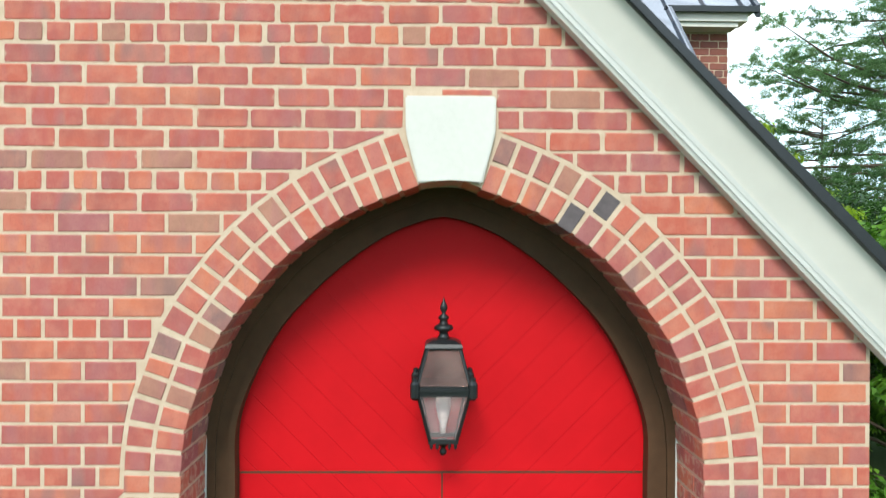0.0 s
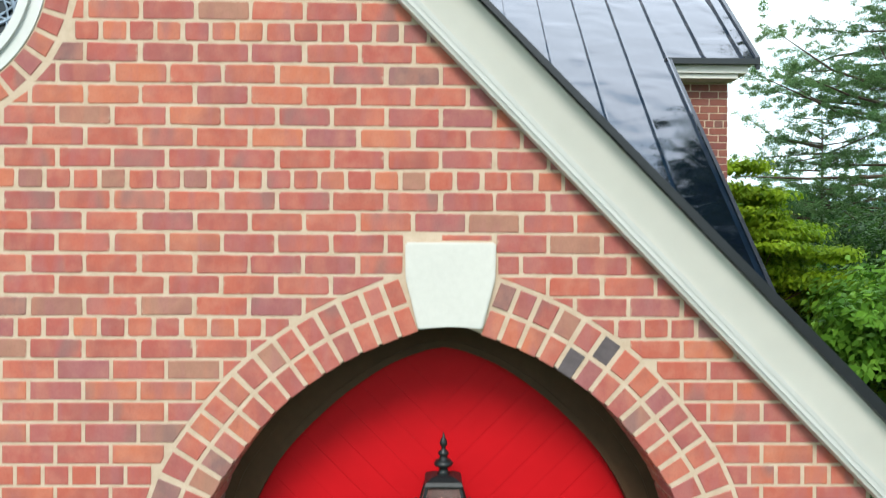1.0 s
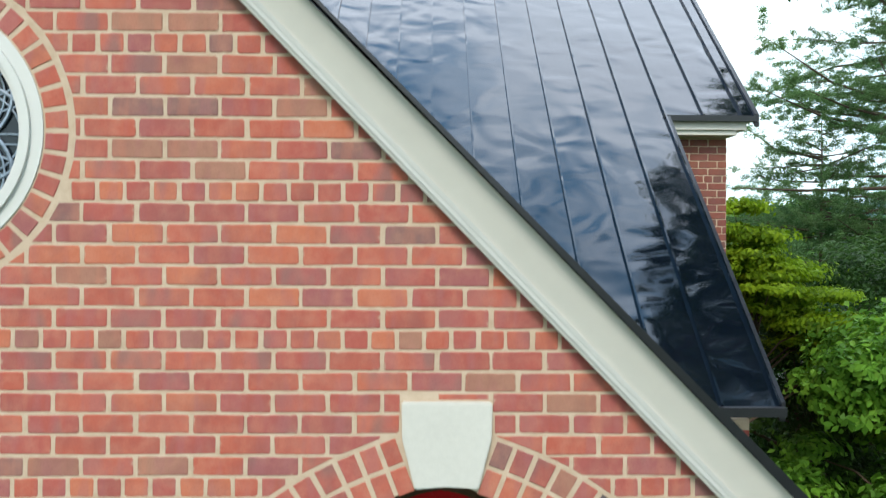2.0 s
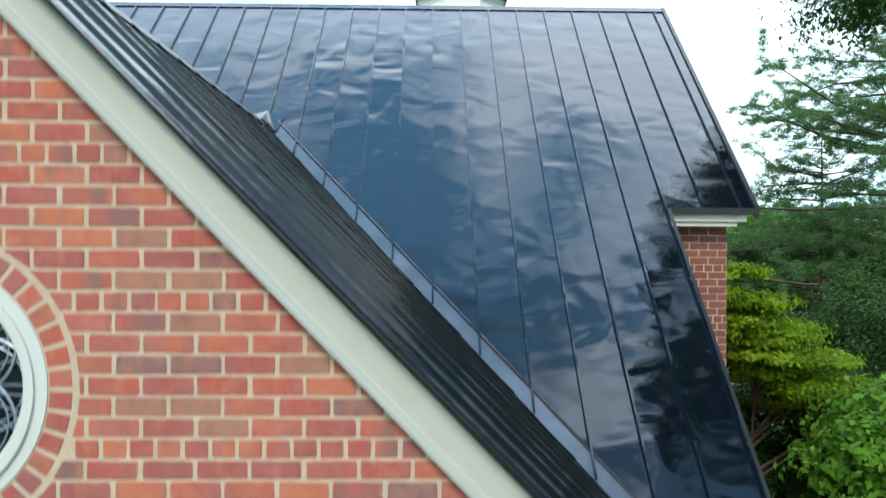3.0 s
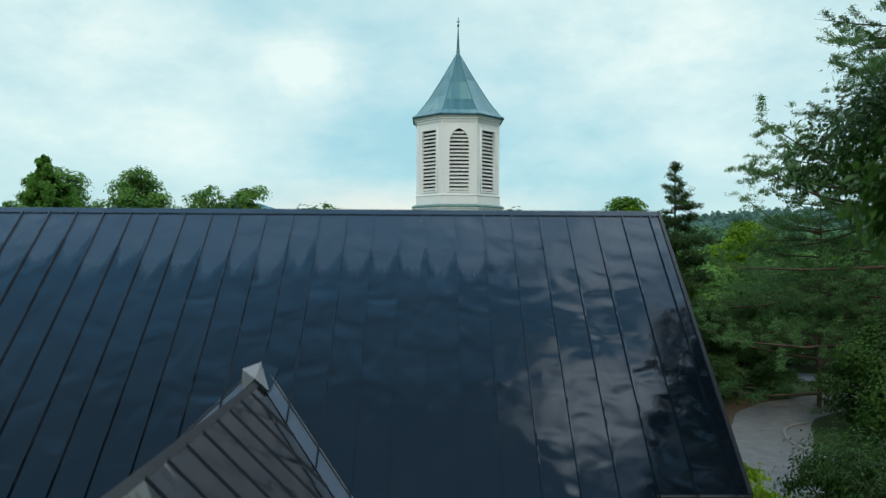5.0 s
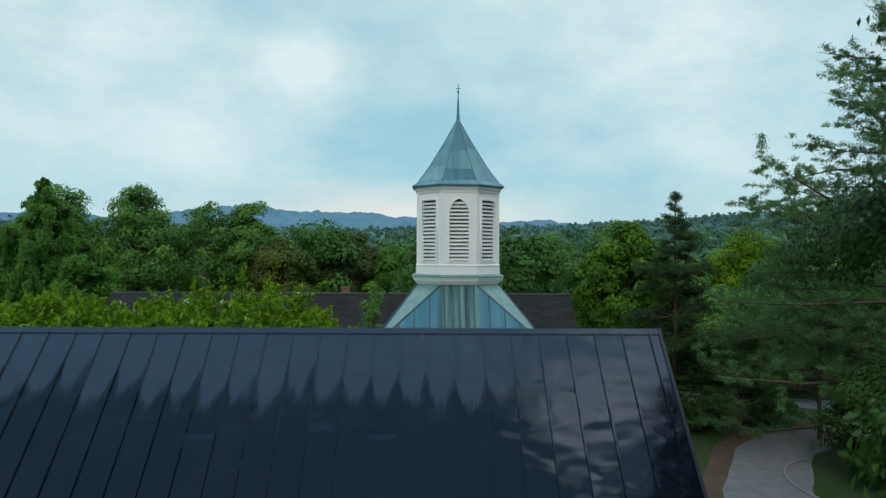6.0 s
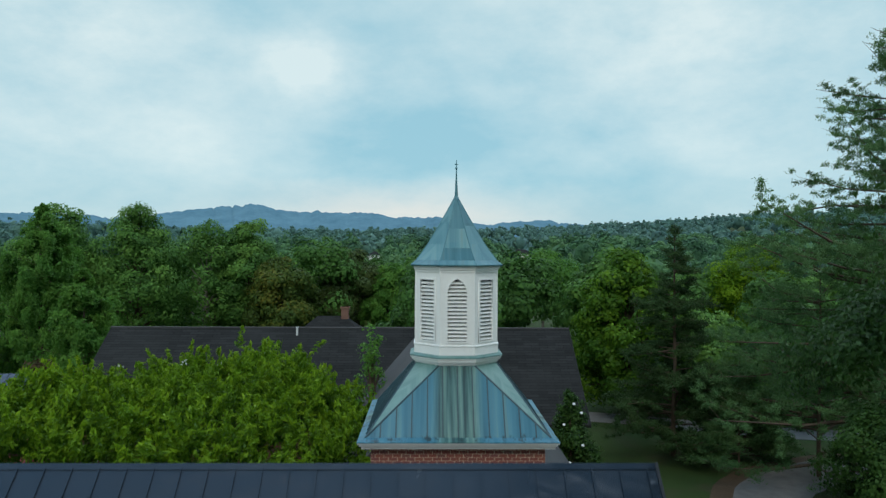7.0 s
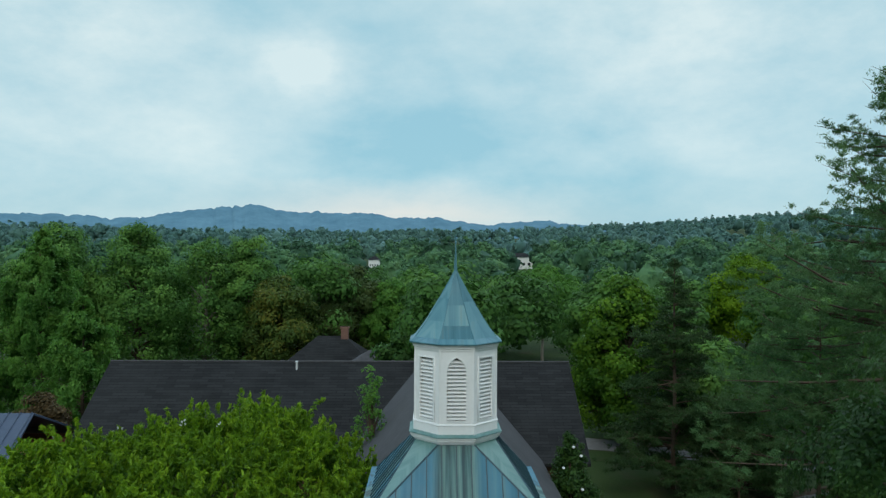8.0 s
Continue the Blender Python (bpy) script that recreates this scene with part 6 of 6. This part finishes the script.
# round window
window = thing("window_1", "round window with a white moulded frame and pale tracery over dark glass", "window", kind="structure")
k = Mat("dark_window_glass", 0.08, 0, 0.5)
k.color(k.ramp(k.noise(3, 3), [(0.3, (0.006, 0.008, 0.012)), (0.7, (0.02, 0.025, 0.035))]))
plate("pane", circle(WIN_X, WIN_Z, 0.42), [], WALL_Y + 0.10, WALL_Y + 0.12, k.m, window)
for r0, r1, y0 in ((0.452, 0.500, -0.004), (0.425, 0.455, -0.018), (0.398, 0.428, 0.018)):
    plate("window_frame", circle(WIN_X, WIN_Z, r1, 96), [circle(WIN_X, WIN_Z, r0, 96)], WALL_Y + y0, WALL_Y + 0.13, WHITE, window)
LEAD = plain("pale_tracery", (0.30, 0.36, 0.44), 0.4, 0.5, 50, 0.3)


def arc_tube(bm, cx, cz, r, a0, a1, y, rad, n=20):
    p = None
    for i in range(n + 1):
        a = a0 + (a1 - a0) * i / n
        q = Vector((cx + r * math.cos(a), y, cz + r * math.sin(a)))
        if p is not None:
            tube(bm, p, q, rad, rad, 5)
        p = q


for i in range(8):
    a = i * math.pi / 4
    bm = bmesh.new()
    cx, cz = WIN_X + 0.21 * math.cos(a), WIN_Z + 0.21 * math.sin(a)
    arc_tube(bm, cx, cz, 0.185, 0, 2 * math.pi, WALL_Y + 0.09, 0.007, 28)
    arc_tube(bm, cx, cz, 0.155, 0, 2 * math.pi, WALL_Y + 0.092, 0.004, 24)
    part("tracery_ring", bm, LEAD, window)
    bm = bmesh.new()
    for d in (-0.16, 0.0, 0.16, 0.36):
        tube(bm, (WIN_X + 0.08 * math.cos(a + d), WALL_Y + 0.094, WIN_Z + 0.08 * math.sin(a + d)), (WIN_X + 0.405 * math.cos(a + d * 1.9), WALL_Y + 0.094, WIN_Z + 0.405 * math.sin(a + d * 1.9)), 0.004, 0.004, 5)
    part("tracery_ray", bm, LEAD, window)

# ---- bricks ----
brng = random.Random(5)
DARK_BRICK = plain("overburnt_brick", (0.105, 0.085, 0.088), 0.8, 0, 30, 0.3, 0.3)


def brick_solid(bm, poly, y0, deep, chamfer=0.0035):
    """One brick from its face outline in the x-z plane, with worn edges."""
    mx, mz = sum(p[0] for p in poly) / len(poly), sum(p[1] for p in poly) / len(poly)
    size = max(0.02, min(max(p[0] for p in poly) - min(p[0] for p in poly), max(p[1] for p in poly) - min(p[1] for p in poly)))
    f = 1 - 2 * min(chamfer, size * 0.2) / size
    g = 1 - 2 * chamfer / max(0.06, max(p[0] for p in poly) - min(p[0] for p in poly))
    rings = [[bm.verts.new((x, y0 + deep, z)) for x, z in poly], [bm.verts.new((x, y0 + 0.0022, z)) for x, z in poly],
             [bm.verts.new((mx + (x - mx) * max(f, g), y0, mz + (z - mz) * f)) for x, z in poly]]
    n = len(poly)
    for a, b in zip(rings, rings[1:]):
        for i in range(n):
            bm.faces.new((a[i], a[(i + 1) % n], b[(i + 1) % n], b[i]))
    bm.faces.new(rings[2])


def unit_brick(w, h, deep, seed, material):
    """A shared mesh for alike bricks, centred on its face."""
    r = random.Random(seed)
    j = lambda: r.uniform(-0.0015, 0.0015)
    poly = []
    for sx, sz in ((-1, -1), (1, -1), (1, 1), (-1, 1)):   # worn, rounded corners
        a, c = (sx * w / 2, sz * h / 2), r.uniform(0.003, 0.008)
        first, second = (a[0], a[1] - sz * c), (a[0] - sx * c, a[1])
        if sx * sz < 0:
            first, second = second, first
        for q in (first, second):
            poly.append((q[0] + j(), q[1] + j()))
    bm = bmesh.new()
    brick_solid(bm, poly, 0, deep)
    bmesh.ops.recalc_face_normals(bm, faces=bm.faces)
    me = bpy.data.meshes.new("brick")
    bm.to_mesh(me)
    bm.free()
    me.materials.append(material)
    return me


BH = COURSE - 0.0105
STRETCH = {m: [unit_brick(LONG - JOINT, BH, 0.03, s, m) for s in range(8)] for m in (BRICK, BRICK_SHADED)}
HEADER = {m: [unit_brick(LONG / 2 - JOINT, BH, 0.03, 20 + s, m) for s in range(5)] for m in (BRICK, BRICK_SHADED)}
KEEP_HALF = [(ARCH_X + s * a, SPRING + b) for s in (1, -1) for a, b in offset_line(ARCH, 0.222)]


def course_bricks(z, k, x0, x1, phase_a, phase_b):
    """The spans of the bricks of one course: six courses of stretchers, then one of headers."""
    out = []
    if k % 7 == 0:
        x = phase_b - 60 * LONG - 0.047
        step = LONG / 2
    else:
        x = (phase_a if k % 2 else phase_b) - 60 * LONG
        step = LONG
    while x < x1:
        a, b = max(x + JOINT / 2, x0), min(x + step - JOINT / 2, x1)
        if b - a > 0.02:
            out.append((a, b, step))
        x += step
    return out


def lay(parent, x0, x1, z0, z1, y, phase_a, phase_b, k_ref, cut, limit, named, name="brick", material=BRICK):
    """Lays courses on a wall; cut trims an outline, limit bricks become parts, the rest one joined mesh."""
    rest = bmesh.new()
    made = 0
    k = math.floor((z0 - k_ref) / COURSE)
    while True:
        z = k_ref + k * COURSE
        if z + COURSE / 2 > z1:
            break
        if z - COURSE / 2 >= z0 - 0.01:
            for a, b, step in course_bricks(z, k, x0, x1, phase_a, phase_b):
                poly = [(a, z - BH / 2), (b, z - BH / 2), (b, z + BH / 2), (a, z + BH / 2)]
                q = cut(poly)
                if area(q) < 0.0009:
                    continue
                whole = area(q) > 0.999 * (step - JOINT) * BH
                mx, mz = (a + b) / 2, z
                if made < limit and named(mx, mz):
                    made += 1
                    if whole:
                        me = brng.choice((STRETCH if step > 0.15 else HEADER)[material])
                        ob = new(name, me)
                        ob.matrix_basis = pose(mx + brng.uniform(-0.0025, 0.0025), y + brng.uniform(-0.0014, 0.0004), z + brng.uniform(-0.0015, 0.0015), 0, brng.uniform(-0.5, 0.5), brng.uniform(-0.6, 0.6))
                        ob.parent = parent
                    else:
                        bm = bmesh.new()
                        brick_solid(bm, q, y, 0.03)
                        part(name, bm, material, parent)
                else:
                    brick_solid(rest, q, y + brng.uniform(-0.0014, 0.0004), 0.03)
        k += 1
    if rest.faces:
        r = part("brickwork", rest, BRICK_FAR, parent)
        tagged(r, kind="stuff")
    else:
        rest.free()


def cut_front(poly):
    q = clip(poly, RAKE_K, 1, RAKE_LOW + 0.06)                       # under the rakes
    q = clip(q, -RAKE_K, 1, RAKE_LOW + 0.06 - 2 * RAKE_K * GX) if q else q
    if not q:
        return q
    mx, mz = sum(p[0] for p in q) / len(q), sum(p[1] for p in q) / len(q)
    if math.hypot(mx - WIN_X, mz - WIN_Z) < WIN_R + 0.25:
        u = Vector((mx - WIN_X, mz - WIN_Z)).normalized()
        q = clip(q, -u.x, -u.y, -(u.x * WIN_X + u.y * WIN_Z + WIN_R + 0.004))
    if q and mz < 3.9 and abs(mx - ARCH_X) < 1.5:
        if mz > SPRING:
            best = min(range(len(KEEP_HALF)), key=lambda i: (KEEP_HALF[i][0] - mx) ** 2 + (KEEP_HALF[i][1] - mz) ** 2)
            px, pz = KEEP_HALF[best]
            s = 1 if px > ARCH_X else -1
            a, b = KEEP_HALF[max(0, best - 1)], KEEP_HALF[min(len(KEEP_HALF) - 1, best + 1)]
            if (a[0] - ARCH_X) * (b[0] - ARCH_X) < 0:
                t = Vector((1, 0))
            else:
                t = Vector((b[0] - a[0], b[1] - a[1]))
            n = Vector((t.y, -t.x)).normalized()
            if n.x * (px - ARCH_X) + n.y * (pz - SPRING) < 0:
                n = -n
            q = clip(q, -n.x, -n.y, -(n.x * px + n.y * pz))
        else:
            s = 1 if mx > ARCH_X else -1
            q = clip(q, -s, 0, -(s * ARCH_X + 1.213))
    # around the keystone
    if q and kz[2] - 0.02 < mz < kz[0] + 0.06 and abs(mx - KX) < 0.34:
        s = 1 if mx > KX else -1
        if mz < kz[0] - 0.02:
            q = clip(q, -s, 0, -(s * KX + 0.180))
        elif mz < kz[0] + 0.05 and min(p[0] for p in q) < KX + 0.165 and max(p[0] for p in q) > KX - 0.165:
            q = clip(q, -s, 0, -(s * KX + 0.178)) if abs(mx - KX) > 0.13 else clip(q, 0, -1, -(kz[0] + 0.007))
    return q if area(q) > 0 else []


PHASE_A, PHASE_B, K_REF = (102 - 784) / 470 + 0.060, (150 - 784) / 470 + 0.060, 3.9535
lay(wall_front, PORCH_L, PORCH_R, 0.0, 6.3, WALL_Y, PHASE_A, PHASE_B, K_REF, cut_front, 300, lambda x, z: x > -1.75 and z > 3.3)

# pointed arch: two rings of headers, the inner one returning into the reveal
line = [(0.991, -2.2)] + ARCH
arc = [0.0]
for p, q in zip(line, line[1:]):
    arc.append(arc[-1] + math.hypot(q[0] - p[0], q[1] - p[1]))


def on_arch(s):
    """Point and outward normal at arc length s."""
    x, z = np.interp(s, arc, [p[0] for p in line]), np.interp(s, arc, [p[1] for p in line])
    x2, z2 = np.interp(s + 0.02, arc, [p[0] for p in line]), np.interp(s + 0.02, arc, [p[1] for p in line])
    x1, z1 = np.interp(s - 0.02, arc, [p[0] for p in line]), np.interp(s - 0.02, arc, [p[1] for p in line])
    t = Vector((x2 - x1, z2 - z1)).normalized()
    return Vector((x, z)), Vector((t.y, -t.x))


UNIT = 0.0795
for s in (1, -1):
    s_end = float(np.interp(-0.128 if s > 0 else -0.096, [-p[0] for p in line], arc))
    count = int(s_end / UNIT)
    for i in range(count):
        sa, sb = s_end - (i + 1) * UNIT + 0.009, s_end - i * UNIT - 0.009
        if sb < 0.4:
            continue
        (pa, na), (pb, nb) = on_arch(sa), on_arch(sb)
        for d0, d1, deep in ((-0.006, 0.094, (0.095, 0.196) if i % 2 else (0.196, 0.095)), (0.111, 0.205, (0.04,))):
            q = [pa + na * d0, pa + na * d1, pb + nb * d1, pb + nb * d0]
            q = [(ARCH_X + s * v.x, SPRING + v.y) for v in q]
            y = WALL_Y + brng.uniform(-0.003, 0.001)
            for n, dd in enumerate(deep):
                bm = bmesh.new()
                brick_solid(bm, q, y, dd, 0.003)
                dark = s > 0 and ((d0 < 0 and i == 4) or (d0 > 0 and i == 5))
                part("brick", bm, DARK_BRICK if dark else BRICK, wall_front)
                y += dd + 0.011

# ring of headers round the window
for i in range(42):
    a0, a1 = 2 * math.pi * (i + 0.11) / 42, 2 * math.pi * (i + 0.89) / 42
    q = [(WIN_X + r * math.cos(a), WIN_Z + r * math.sin(a)) for a, r in ((a0, 0.507), (a0, 0.592), (a1, 0.592), (a1, 0.507))]
    bm = bmesh.new()
    brick_solid(bm, q, WALL_Y + brng.uniform(-0.002, 0.001), 0.06, 0.004)
    part("brick", bm, BRICK, wall_front)

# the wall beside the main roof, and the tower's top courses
# wing bricks carry the eave's shade in their colour; the tower reuses them
lay(wall_wing, LOW_R - 0.1, 3.235, 2.6, 5.53, 7.8, 3.235 - 40 * LONG, 3.235 - 40.5 * LONG, 3.963, lambda p: p, 200, lambda x, z: True, material=BRICK_SHADED)
lay(tower, CX - 2.02, CX + 2.02, 6.55, 7.42, CY - 2.027, CX - 2.02, CX - 2.02 + LONG / 2, 7.37, lambda p: p, 300, lambda x, z: True, material=BRICK_SHADED)
lay(wall_narthex, PORCH_R + 0.01, LOW_R - 0.121, 1.2, 3.04, 5.297, PORCH_R, PORCH_R + LONG / 2, 3.963, lambda p: p, 100, lambda x, z: True)
